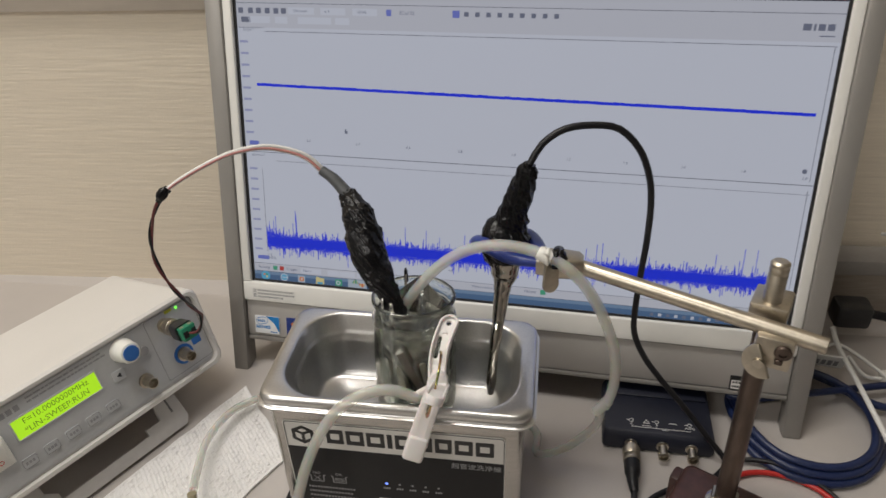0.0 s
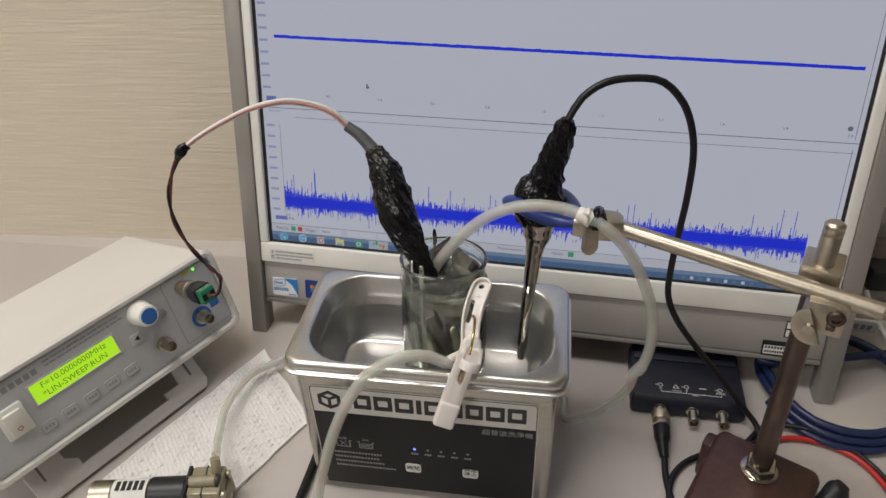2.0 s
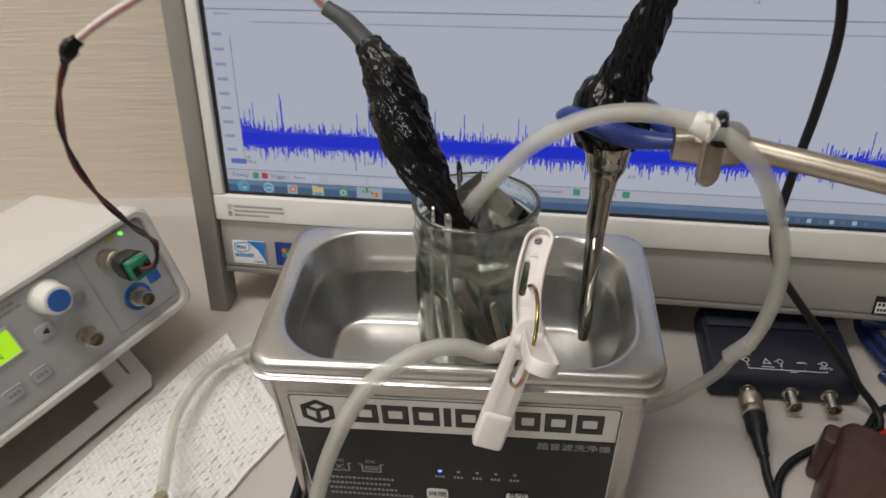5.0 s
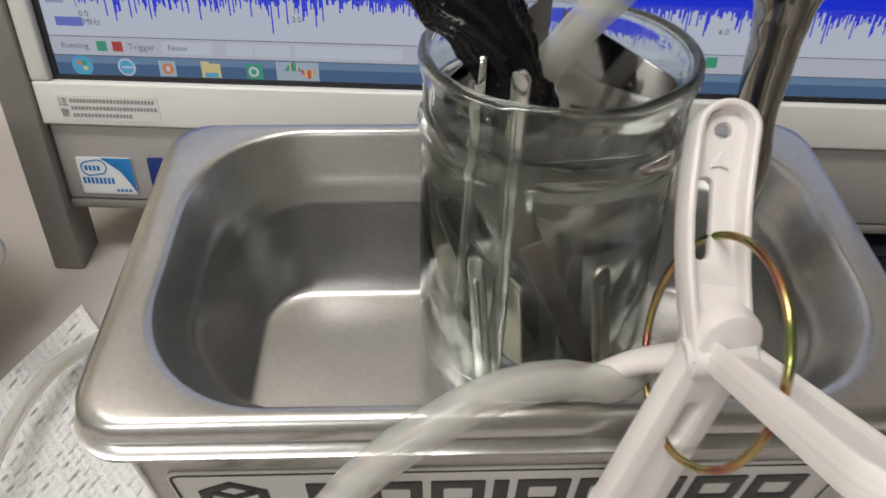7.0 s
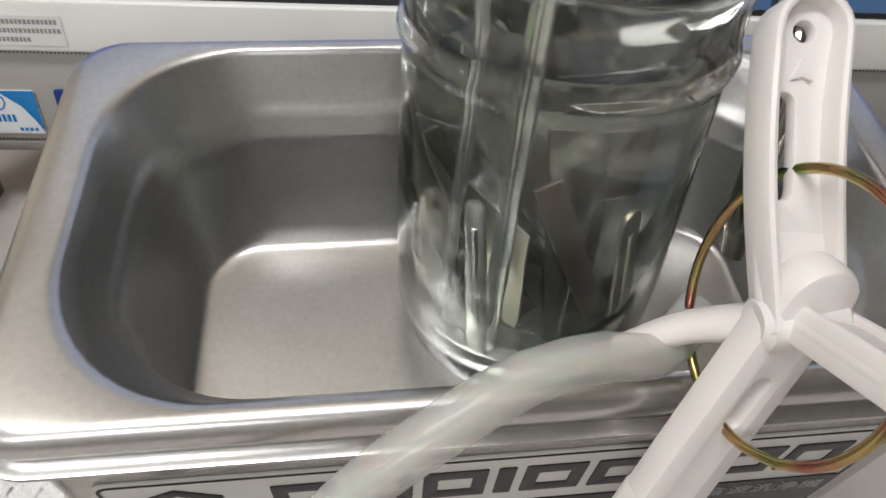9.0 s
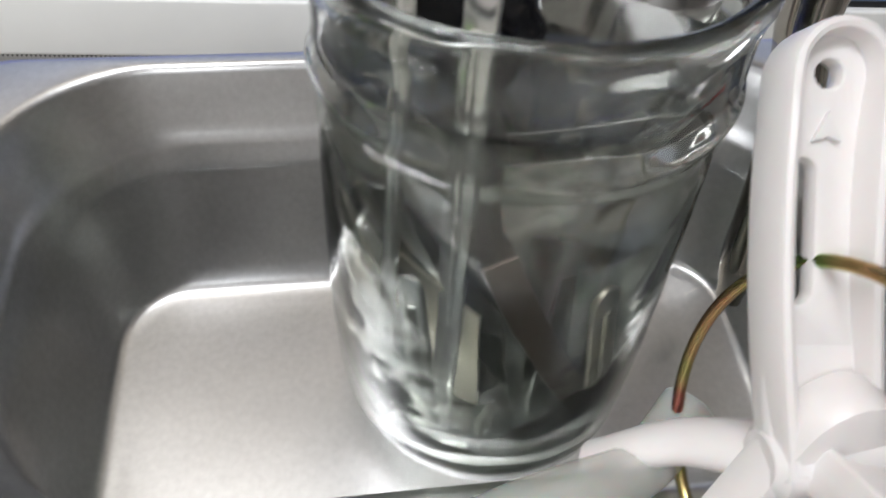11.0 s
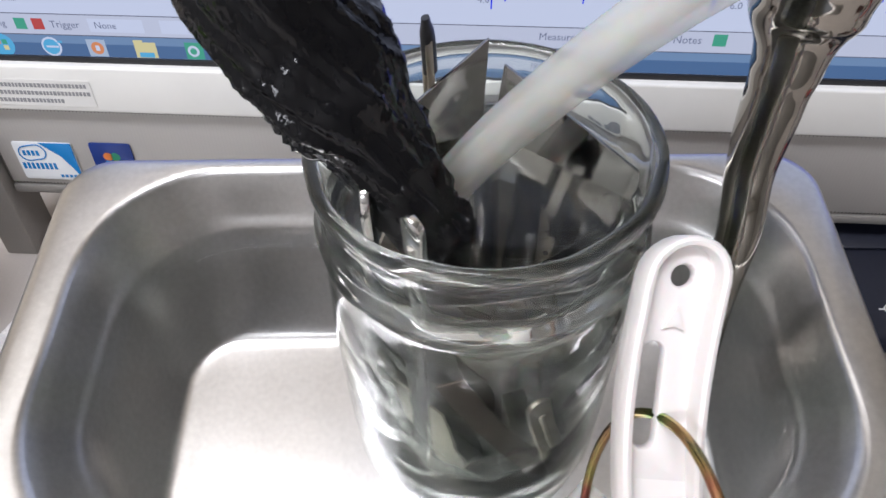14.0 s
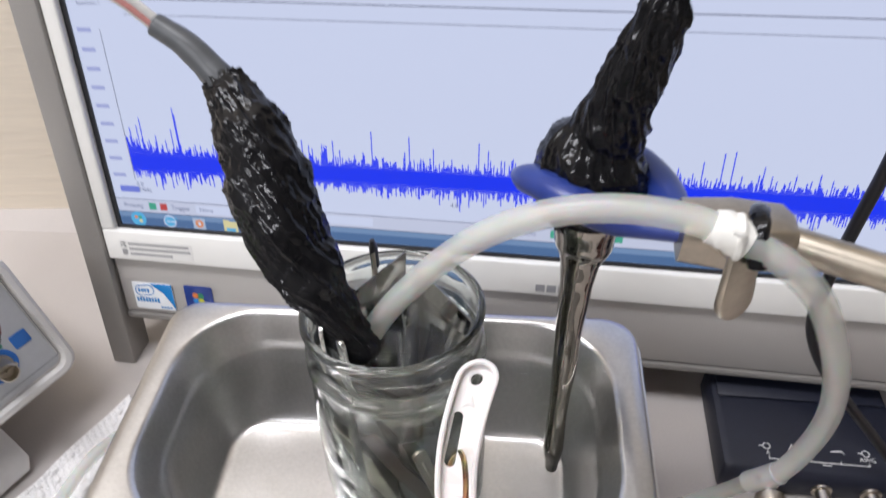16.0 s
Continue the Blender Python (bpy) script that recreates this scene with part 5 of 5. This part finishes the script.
for sx in (-0.038, 0.038):
    for sy in (-0.024, 0.024):
        part("rubber_foot", lathe([(0.004, 0), (0.0045, 0.0015)], pose(sx, sy, 0), 14), "rubber", scope)
bm = bmesh.new()
for r in ((-0.0225, -0.0238, 0.0260, -0.0232), (-0.0225, -0.0238, -0.0220, -0.0220), (-0.0020, -0.0238, -0.0015, -0.0220), (0.0120, -0.0238, 0.0125, -0.0220), (0.0255, -0.0238, 0.0260, -0.0220), (-0.0140, -0.0218, -0.0060, -0.0212), (0.0028, -0.0252, 0.0075, -0.0246)):
    tile(bm, *r, 0.0204)
part("print_lines", bm, "white_ink", scope, smooth=False)
for x in (-0.0225, -0.0015, 0.0255):
    ring = [(x + 0.0020 * math.cos(2 * math.pi * i / 16), -0.0165 + 0.0020 * math.sin(2 * math.pi * i / 16)) for i in range(16)]
    ring2 = [(x + 0.0015 * math.cos(2 * math.pi * i / 16), -0.0165 + 0.0015 * math.sin(2 * math.pi * i / 16)) for i in range(16)]
    sock = part("socket_mark", slab(ring, [ring2], 0.0002, 0.00003, pose(0, 0, 0.0205)), "white_ink", scope)
    part("socket_bar", tile(bmesh.new(), x - 0.0040, -0.0168, x - 0.0018, -0.0162, 0.0205), "white_ink", sock, smooth=False)
for x, text in ((-0.0225, "A"), (-0.0015, "B"), (0.0255, "AWG")):
    words(text, 0.0032, pose(x, -0.0203, 0.0206), "white_ink", scope)
part("warning_triangle", slab([(-0.0128, -0.0190), (-0.0072, -0.0190), (-0.0100, -0.0142)], [[(-0.0117, -0.0184), (-0.0083, -0.0184), (-0.0100, -0.0153)]], 0.0002, 0.00003, pose(0, 0, 0.0205)), "white_ink", scope)
part("link_mark", slab([(0.0085, -0.0172), (0.0140, -0.0168), (0.0152, -0.0176), (0.0140, -0.0160), (0.0110, -0.0160), (0.0085, -0.0166)], [], 0.0002, 0.00003, pose(0, 0, 0.0205)), "white_ink", scope)


def bnc(parent, m, mat="gold", length=0.011):
    """A panel BNC socket pointing along z of m."""
    s = part("bnc_socket", lathe([(0.0062, 0), (0.0062, 0.0018), (0.0047, 0.0022), (0.0047, length), (0.0040, length + 0.0004), (0.0036, length - 0.004)], m, 24), mat, parent)
    part("centre_pin", rod(m @ V(0, 0, length - 0.006), m @ V(0, 0, length - 0.0012), 0.0008, 10), "gold", s)
    part("bayonet_lug", rod(m @ V(-0.0058, 0, length - 0.0035), m @ V(0.0058, 0, length - 0.0035), 0.0010, 10), mat, s)
    return s


for x in (-0.0225, 0.0035, 0.0270):
    m = pose(x, -0.0325, 0.0098, 90, 0, 0)
    s = part("bnc_socket", lathe([(0.0050, 0), (0.0050, 0.0012), (0.0036, 0.0016), (0.0036, 0.0105), (0.0046, 0.0110), (0.0046, 0.0126), (0.0036, 0.0130), (0.0030, 0.0090)], m, 24), "gold", scope)
    part("centre_pin", rod(m @ V(0, 0, 0.0070), m @ V(0, 0, 0.0118), 0.0007, 10), "gold", s)
    part("bayonet_lug", rod(m @ V(-0.0046, 0, 0.0080), m @ V(0.0046, 0, 0.0080), 0.0009, 10), "gold", s)
plug = empty("bnc_plug", SC @ pose(-0.0225, -0.041, 0.0098), "nickel BNC plug with black boot on the oscilloscope", "BNC plug", own=True)
part("sleeve", lathe([(0.0072, 0.002), (0.0072, -0.0060), (0.0068, -0.0066), (0.0072, -0.0072), (0.0072, -0.0115), (0.0060, -0.0125)], pose(0, 0, 0, -90, 0, 0), 28), "nickel", plug, "knurled nickel sleeve")
part("boot", sweep([(0, -0.012, 0), (0, -0.020, -0.0005), (0.0, -0.030, -0.002), (0.001, -0.0380, -0.0045)], knots([(0, 0.0066), (0.4, 0.0064), (0.6, 0.0046), (1, 0.0036)]), 20, 0.002), "rubber", plug, "black rubber boot")
part("cable", sweep([(0.001, -0.037, -0.0042), (0.0012, -0.055, -0.0068), (0.005, -0.080, -0.0068), (0.014, -0.110, -0.0068), (0.030, -0.160, -0.0068)], 0.0026, 12, 0.005), "rubber", plug)

# ---------------------------------------------------------------- signal generator
gen = empty("signal_generator", gen_frame, "off-white signal generator tilted on its bail, green display lit", "signal generator", own=True)
# front axes: x along the face, y up, z out of the face
U0, U1, V0, V1, D = -0.050, 0.163, -0.0375, 0.0345, 0.136
uc, vc, hu, hv = (U0 + U1) / 2, (V0 + V1) / 2, (U1 - U0) / 2, (V1 - V0) / 2
part("case", loft([rrect(uc, vc, hu - 0.004, hv - 0.004, 0.006, -D), rrect(uc, vc, hu, hv, 0.008, -D + 0.004), rrect(uc, vc, hu, hv, 0.008, -0.014), rrect(uc, vc, hu + 0.0015, hv + 0.0015, 0.009, -0.0135), rrect(uc, vc, hu + 0.0015, hv + 0.0015, 0.009, 0.0020), rrect(uc, vc, hu - 0.0005, hv - 0.0005, 0.008, 0.0042), rrect(uc, vc, hu - 0.0030, hv - 0.0030, 0.007, 0.0040), rrect(uc, vc, hu - 0.0038, hv - 0.0038, 0.007, 0.0)], True, True), "case", gen, "off-white moulded case")
facep = part("face_panel", slab(rect_outline(U0 + 0.0055, V0 + 0.0055, U1 - 0.0055, V1 - 0.0055, 0.004), [], 0.0008, 0.0002, pose(0, 0, 0.0006)), "face", gen, "pale grey printed face film")
part("display_frame", slab(rect_outline(-0.0012, -0.0012, 0.0657, 0.0167, 0.0008), [rect_outline(0, 0, 0.0645, 0.0155, 0.0004)], 0.0014, 0.0002, pose(0, 0, 0.0014)), "face", facep)
lcd = part("display", rbox(0, 0, 0.0011, 0.0645, 0.0155, 0.0015, 0), "lcd", facep, "backlit yellow-green character display", smooth=False)
words("F=10.0000000MHz", 0.0064, pose(0.0325, 0.0113, 0.0016), "lcd_text", lcd, "display_text", 1.02)
words("*LIN-SWEEP:RUN", 0.0064, pose(0.0310, 0.0042, 0.0016), "lcd_text", lcd, "display_text", 1.02)
bm = bmesh.new()
for i in range(8):
    tile(bm, -0.030 + 0.0052 * i, 0.0205, -0.0262 + 0.0052 * i, 0.0250, 0.00102)
part("maker_bars", bm, "grey_ink", facep, smooth=False)
random.seed(2)
bm = bmesh.new()
for y, a, c in ((0.0258, 0.016, 0.072), (0.0226, 0.016, 0.078)):
    x = a
    while x < c:
        d = random.uniform(0.002, 0.0055)
        tile(bm, x, y - 0.0007, x + d, y + 0.0007, 0.00102)
        x += d + 0.0007
part("print_lines", bm, "grey_ink", facep, smooth=False)
for i, x in enumerate((-0.0010, 0.0155, 0.0325, 0.0490, 0.0655)):
    key = part("key", slab(rect_outline(x - 0.0056, -0.0222, x + 0.0056, -0.0140, 0.0018), [], 0.0012, 0.0004, pose(0, 0, 0.0016)), "face", facep)
    part("key_line", slab(rect_outline(x - 0.0054, -0.0220, x + 0.0054, -0.0142, 0.0018), [rect_outline(x - 0.0050, -0.0216, x + 0.0050, -0.0146, 0.0015)], 0.0002, 0.00004, pose(0, 0, 0.00225)), "grey_ink", key)
    bm = bmesh.new()
    for k in range(3):
        tile(bm, x - 0.0034 + 0.0024 * k, -0.0193, x - 0.0016 + 0.0024 * k, -0.0170, 0.0022)
    part("key_bars", bm, "grey_ink", key, smooth=False)
key = part("arrow_key", slab(rect_outline(0.0745, -0.0028, 0.0845, 0.0062, 0.0018), [], 0.0012, 0.0004, pose(0, 0, 0.0016)), "face", facep)
part("arrow", slab([(0.0775, 0.0017), (0.0812, 0.0038), (0.0812, -0.0004)], [], 0.0002, 0.00003, pose(0, 0, 0.0023)), "ink", key)
knob = part("dial", lathe([(0.0100, 0.0010), (0.0100, 0.0020), (0.0092, 0.0030), (0.0088, 0.0130), (0.0078, 0.0160), (0.0066, 0.0166)], pose(0.0905, 0.0185, 0), 40), "tie", gen, "white dial with a blue cap")
part("dial_cap", lathe([(0.0064, 0.0166), (0.0062, 0.0172), (0.003, 0.0174)], pose(0.0905, 0.0185, 0), 32), "knob_blue", knob)
part("small_button", lathe([(0.0040, 0.001), (0.0040, 0.0032), (0.003, 0.0036)], pose(0.1045, 0.0085, 0), 20), "grey_ink", gen)
for x, y, mat in ((0.1292, 0.0177, "nickel"), (0.1340, -0.0140, "nickel"), (0.0965, -0.0155, "nickel")):
    bnc(gen, pose(x, y, 0.001), mat, 0.012)
part("socket_ring", lathe([(0.0088, 0.0010), (0.0088, 0.0016), (0.0064, 0.0016)], pose(0.1340, -0.0140, 0), 28), "knob_blue", facep)
part("channel_mark", slab(rect_outline(0.1445, -0.0125, 0.1530, -0.0045, 0.001), [], 0.0003, 0.0001, pose(0, 0, 0.0011)), "knob_blue", facep)
part("channel_mark", slab(rect_outline(0.1330, 0.0255, 0.1400, 0.0282, 0.0008), [], 0.0003, 0.0001, pose(0, 0, 0.0011)), "yellow_ink", facep)
part("output_frame", slab(rect_outline(0.1135, -0.0285, 0.1585, 0.0287, 0.002), [rect_outline(0.1140, -0.0280, 0.1580, 0.0282, 0.0018)], 0.0002, 0.00004, pose(0, 0, 0.0011)), "grey_ink", facep)
part("lamp", lathe([(0.0013, 0.001), (0.0013, 0.0019), (0.0007, 0.0023)], pose(0.1440, 0.0262, 0), 14), "led_green", gen, "lit green lamp")
switch = part("power_switch", rbox(-0.0262, -0.0115, 0.001, -0.0082, 0.0120, 0.0048, 0.0012), "tie", gen, "white rocker power switch")
part("rocker", rbox(-0.0235, -0.0090, 0.0, -0.0110, 0.0095, 0.0028, 0.001, 2, None, pose(0, 0, 0.0048, 7, 0, 0)), "tie", switch)
part("off_mark", slab(capsule(-0.0172, -0.0045, -0.0171, -0.0045, 0.0018), [capsule(-0.0172, -0.0045, -0.0171, -0.0045, 0.0013)], 0.0002, 0.00004, pose(0, 0, 0.0082, 7, 0, 0)), "red_ink", switch)
adapter = empty("terminal_adapter", gen_frame @ pose(0.1292, 0.0177, 0.010), "black BNC adapter with a green screw terminal", "adapter", own=True)
part("bnc_sleeve", lathe([(0.0072, 0.0), (0.0072, 0.0060), (0.0066, 0.0066), (0.0072, 0.0072), (0.0072, 0.0110)], Matrix.Identity(4), 28), "nickel", adapter)
part("adapter_body", loft([rrect(0, 0, 0.0062, 0.0062, 0.003, 0.0110, 4, 2), rrect(0, 0, 0.0070, 0.0070, 0.003, 0.013, 4, 2), rrect(0, 0, 0.0075, 0.0065, 0.002, 0.0240, 4, 2)], True, True), "dark", adapter)
green = part("terminal_block", rbox(-0.0062, -0.0058, 0.0242, 0.0062, 0.0058, 0.0315, 0.0008), "green", adapter, "green screw terminal block")
for x in (-0.0036, 0.0036):
    part("wire_port", rbox(x - 0.0020, -0.0030, 0.0311, x + 0.0020, 0.0025, 0.0318, 0.0002), "ink", green)
    part("terminal_screw", rod((x, 0.0046, 0.0280), (x, 0.0062, 0.0280), 0.0018, 14), "nickel", green)
# bail under the front edge, leaning forward to the desk
inv = gen_frame.inverted()
f0, f1 = inv @ V(-0.2055, 0.0870, 0.0025), inv @ V(-0.2665, -0.0260, 0.0025)
hinge = V(f0.x, V0 - 0.001, -0.022)
bx_ = (f0 - f1).normalized()
by_ = (hinge - f0) - bx_ * (hinge - f0).dot(bx_)
bh, bw = by_.length, (f0 - f1).length
by_.normalize()
bail_m = Matrix((bx_, by_, bx_.cross(by_))).transposed().to_4x4()
bail_m.translation = f1
bail = part("bail", slab([(-0.012, 0), (bw, 0), (bw + 0.004, 0.006), (bw + 0.004, bh), (-0.016, bh), (-0.016, 0.006)],
            [[(0.012, bh - 0.004), (0.012, 0.022), (0.020, 0.016), (0.020, 0.0105), (bw - 0.032, 0.0105), (bw - 0.032, 0.016), (bw - 0.018, 0.016), (bw - 0.016, bh - 0.004)]], 0.005, 0.001, bail_m), "bail", gen, "grey-white tilting bail")
# no slots are cut: dark strips carry the recess shade as colour
for x in (-0.006, bw - 0.006):
    part("bail_slot", rbox(x - 0.0008, bh * 0.4, 0.0024, x + 0.0008, bh * 0.75, 0.0028, 0, 1, None, bail_m), "bail_dark", bail)
for x in (U0 + 0.02, U1 - 0.02):
    gap = (gen_frame @ V(x, V0, -D + 0.02)).z
    part("rear_foot", rbox(x - 0.007, V0 - gap * 0.9, -D + 0.014, x + 0.007, V0 - 0.0003, -D + 0.026, 0.0005), "rubber", gen)

# ---------------------------------------------------------------- small pump on the towel
pump = empty("small_pump", pose(-0.158, -0.012, 0.004), "small black motor pump with a yellowed clear acrylic head", "pump")
pm = pose(-0.1500, -0.0200, 0.0165, 0, 0, 10)
head = part("pump_head", rbox(-0.0140, -0.0120, -0.0135, 0.0095, 0.0120, 0.0135, 0.002, 2, None, pm), "pump_clear", pump, "yellowed clear acrylic pump head")
for x, y in ((0.0095, -0.0085), (0.0095, 0.0085), (0.0095, 0.0)):
    part("head_screw", lathe([(0.0030, 0), (0.0030, 0.0020), (0.0016, 0.0024)], pm @ pose(x, y, 0.0075 if y else -0.007, 0, 90, 0), 14), "nickel", head)
part("port", rod(pm @ V(0.004, 0.006, 0.0132), pm @ V(0.004, 0.010, 0.0240), 0.0034, 18), "pump_clear", head)
part("valve_barrel", rod(pm @ V(-0.0130, -0.002, 0.0150), pm @ V(0.0060, -0.002, 0.0150), 0.0042, 18, None, 0.0008), "pump_clear", head)
part("barrel_ring", rod(pm @ V(0.0060, -0.002, 0.0150), pm @ V(0.0078, -0.002, 0.0150), 0.0047, 18), "dark", head)
part("end_plate", rbox(0.0095, -0.0112, -0.0125, 0.0112, 0.0112, 0.0040, 0.0005, 1, None, pm), "pump_clear", head)
part("head_band", rbox(-0.0040, -0.0123, -0.0138, -0.0028, 0.0123, 0.0138, 0.0004, 1, None, pm), "dark", head)
part("gasket", rbox(-0.0172, -0.0128, -0.0142, -0.0142, 0.0128, 0.0142, 0.001, 1, None, pm), "dark", pump)
part("motor_mount", rod(pm @ V(-0.0175, 0, 0), pm @ V(-0.0440, 0, 0), 0.0118, 28, None, 0.001), "dark", pump, "black motor housing")
part("motor_label", rod(pm @ V(-0.0445, 0, 0), pm @ V(-0.0690, 0, 0), 0.0112, 28), "paper", pump, "white printed label round the motor")
part("motor_can", rod(pm @ V(-0.0692, 0, 0), pm @ V(-0.0860, 0, 0), 0.0110, 28, None, 0.001), "nickel", pump, "bare metal motor can")
for k in range(5):
    bar = pm @ pose(-0.0480 - 0.0042 * k, 0, 0, 0, 0, 0)
    part("label_bar", rbox(-0.0014, -0.004, 0.0110, 0.0014, 0.0035, 0.0114, 0, 1, None, bar), "ink", pump)

# ---------------------------------------------------------------- waffle towel
def towel():
    tw = empty("cotton_towel", pose(-0.17, 0.03, 0), "white waffle-weave cotton towel spread on the desk", "towel")
    o, a, b_ = V(-0.1712, 0.1350, 0.0), V(0.066, -0.072, 0), V(-0.074, -0.146, 0)
    bm = bmesh.new()
    nu, nv = 96, 190
    rows = []
    for j in range(nv + 1):
        row = []
        for i in range(nu + 1):
            u, v = i / nu, j / nv
            p = o + a * u + b_ * v
            h = 0.0022 + 0.0016 * noise.noise(p * 30) + 0.0007 * abs(math.sin(i * math.pi / 3)) * abs(math.sin(j * math.pi / 4))
            edge = min(u, 1 - u, v, 1 - v)
            h += 0.0016 * (1 - min(1, edge / 0.03)) * 0.6
            row.append(bm.verts.new((p.x + 0.0012 * noise.noise(p * 55), p.y + 0.002 * noise.noise(p * 41), max(0.0009, h))))
        rows.append(row)
    for r, q in zip(rows, rows[1:]):
        for i in range(nu):
            bm.faces.new((r[i], r[i + 1], q[i + 1], q[i]))
    for loop_ in ([r for r in rows[0]], [r for r in rows[-1]], [r[0] for r in rows], [r[-1] for r in rows]):
        low = [bm.verts.new((v.co.x, v.co.y, 0.0003)) for v in loop_]
        for i in range(len(low) - 1):
            bm.faces.new((loop_[i], loop_[i + 1], low[i + 1], low[i]))
    spots = [[v.co.copy() for v in r] for r in rows]
    part("weave", bm, "towel", tw)
    # open slits of the weave
    gaps = bmesh.new()
    random.seed(4)
    for j in range(4, nv - 3, 6):
        for i in range(2 + (j // 6) % 2 * 3, nu - 2, 6):
            if random.random() < 0.42:
                continue
            c = spots[j][i]
            d = (b_.normalized() * 0.92 + a.normalized() * 0.05) * random.uniform(0.0014, 0.0030)
            s = a.normalized() * 0.00042
            z = V(0, 0, 0.0006)
            q = [gaps.verts.new(c + z + k) for k in (d - s, d + s, -d + s, -d - s)]
            gaps.faces.new(q)
    tagged(part("weave_slit", gaps, "towel_gap", tw, smooth=False), kind="stuff")
    return tw


towel()

# ---------------------------------------------------------------- cables and plugs beside the computer
def cable(name, pts, r, mat, label, step=0.006, category="cable"):
    c = part(name, sweep(pts, r, 12, step), mat)
    return tagged(c, label, category)


coil = []
random.seed(12)
for k in range(40):
    a = radians(200 + 27 * k)
    rx, ry = 0.060 - 0.0035 * (k // 13) + random.uniform(-0.002, 0.002), 0.064 - 0.004 * (k // 13)
    coil.append((0.3160 + rx * math.cos(a), 0.1450 + ry * math.sin(a), 0.0045 + 0.0048 * (k // 13) + 0.0005 * (k % 13) / 13))
cable("blue_cable", coil + [(0.40, 0.19, 0.012), (0.46, 0.20, 0.01)], 0.0032, "blue_cable", "dark navy blue cable coiled on the desk", 0.008)
cable("red_cable", [(0.2350, 0.0720, 0.003), (0.2620, 0.0870, 0.003), (0.2910, 0.0860, 0.003), (0.3160, 0.0700, 0.003), (0.3300, 0.0300, 0.003), (0.34, -0.05, 0.003)], 0.0022, "red_cable", "bright red test lead lying on the desk")
cable("black_lead", [(0.2350, 0.0800, 0.0030), (0.2540, 0.0980, 0.0032), (0.2850, 0.0930, 0.0080), (0.3180, 0.0730, 0.0040), (0.3350, 0.0300, 0.003), (0.345, -0.05, 0.003)], 0.0020, "rubber", "thin black test lead beside the red one")
cable("white_cord", [(0.3560, 0.2300, 0.0400), (0.3580, 0.2090, 0.0320), (0.3620, 0.1500, 0.0290), (0.3640, 0.0870, 0.0260), (0.3700, 0.0200, 0.006), (0.38, -0.06, 0.003)], 0.0022, "white_cable", "thin white cord hanging past the computer")
cable("white_cord", [(0.3500, 0.2250, 0.0200), (0.3700, 0.2320, 0.0180), (0.3950, 0.2080, 0.0120), (0.4150, 0.1800, 0.0050), (0.44, 0.15, 0.003)], 0.0016, "white_cable", "thin white cord lying on the blue coil")
cable("white_cord", [(0.4040, 0.2990, 0.0990), (0.4200, 0.2950, 0.1000), (0.4500, 0.2900, 0.0880), (0.4900, 0.2850, 0.0680)], 0.0016, "white_cable", "thin white cord crossing the wall")
pl = empty("power_plug", pose(0.3900, 0.2700, 0.0), "black power plug and cord at the computer's side", "power plug")
part("plug_body", rbox(0.3700, 0.2560, 0.0180, 0.4020, 0.2800, 0.0420, 0.004, 2), "dark", pl)
part("plug_cord", sweep([(0.4000, 0.2680, 0.0300), (0.4180, 0.2670, 0.0270), (0.4500, 0.2640, 0.0230), (0.5000, 0.2600, 0.0100), (0.56, 0.26, 0.0045)], 0.0042, 12, 0.005), "rubber", pl)
up_ = empty("usb_plug", pose(0.4150, 0.2050, 0.0), "white moulded USB plug lying on the desk", "USB plug")
part("plug_body", rbox(0.3980, 0.1960, 0.0010, 0.4240, 0.2120, 0.0110, 0.003, 2), "tie", up_)
part("plug_cord", sweep([(0.3990, 0.2040, 0.0060), (0.3850, 0.2070, 0.0055), (0.3700, 0.2150, 0.0200)], 0.0018, 10, 0.004), "white_cable", up_)
bp = empty("data_plug", pose(0.3950, 0.1640, 0.0), "blue moulded data plug at the coil", "data plug")
part("plug_body", rbox(0.3930, 0.1560, 0.0040, 0.4180, 0.1720, 0.0150, 0.003, 2), "blue_cable", bp)
part("plug_cord", sweep([(0.3940, 0.1640, 0.0095), (0.3800, 0.1660, 0.0095), (0.3550, 0.1800, 0.0120)], 0.0034, 12, 0.004), "blue_cable", bp)
tg = part("paper_tag", rbox(-0.014, -0.001, 0, 0.014, 0.001, 0.018, 0.0003, 1, None, pose(0.3480, 0.2050, 0.0160, 20, 0, -8)), "paper")
tagged(tg, "small white paper tag on the blue cable", "tag")
bm = bmesh.new()
for i in range(4):
    tile(bm, -0.0100 + 0.005 * i, 0.004, -0.0065 + 0.005 * i, 0.012, 0.0)
part("tag_bars", move(bm, pose(0.3480, 0.2050, 0.0160, 20, 0, -8) @ pose(0, -0.0014, 0, 90, 0, 0)), "grey_ink", tg, smooth=False)
cable("black_lead", [(-0.0950, -0.080, 0.003), (-0.0920, -0.020, 0.0034), (-0.0900, 0.0250, 0.0034), (-0.0880, 0.1200, 0.0034), (-0.05, 0.15, 0.0034)], 0.0032, "rubber", "black mains lead beside the cleaner")

tip = part("black_tip", sweep([(0.0003, 0.0828, 0.1835), (0.0006, 0.0820, 0.1800), (0.0009, 0.0808, 0.1740)], knots([(0, 0.0012), (0.3, 0.0022), (1, 0.0022)]), 14, 0.001, flat=0.6), "dark")
tagged(tip, "small black cap on a steel stick's end", "cap")
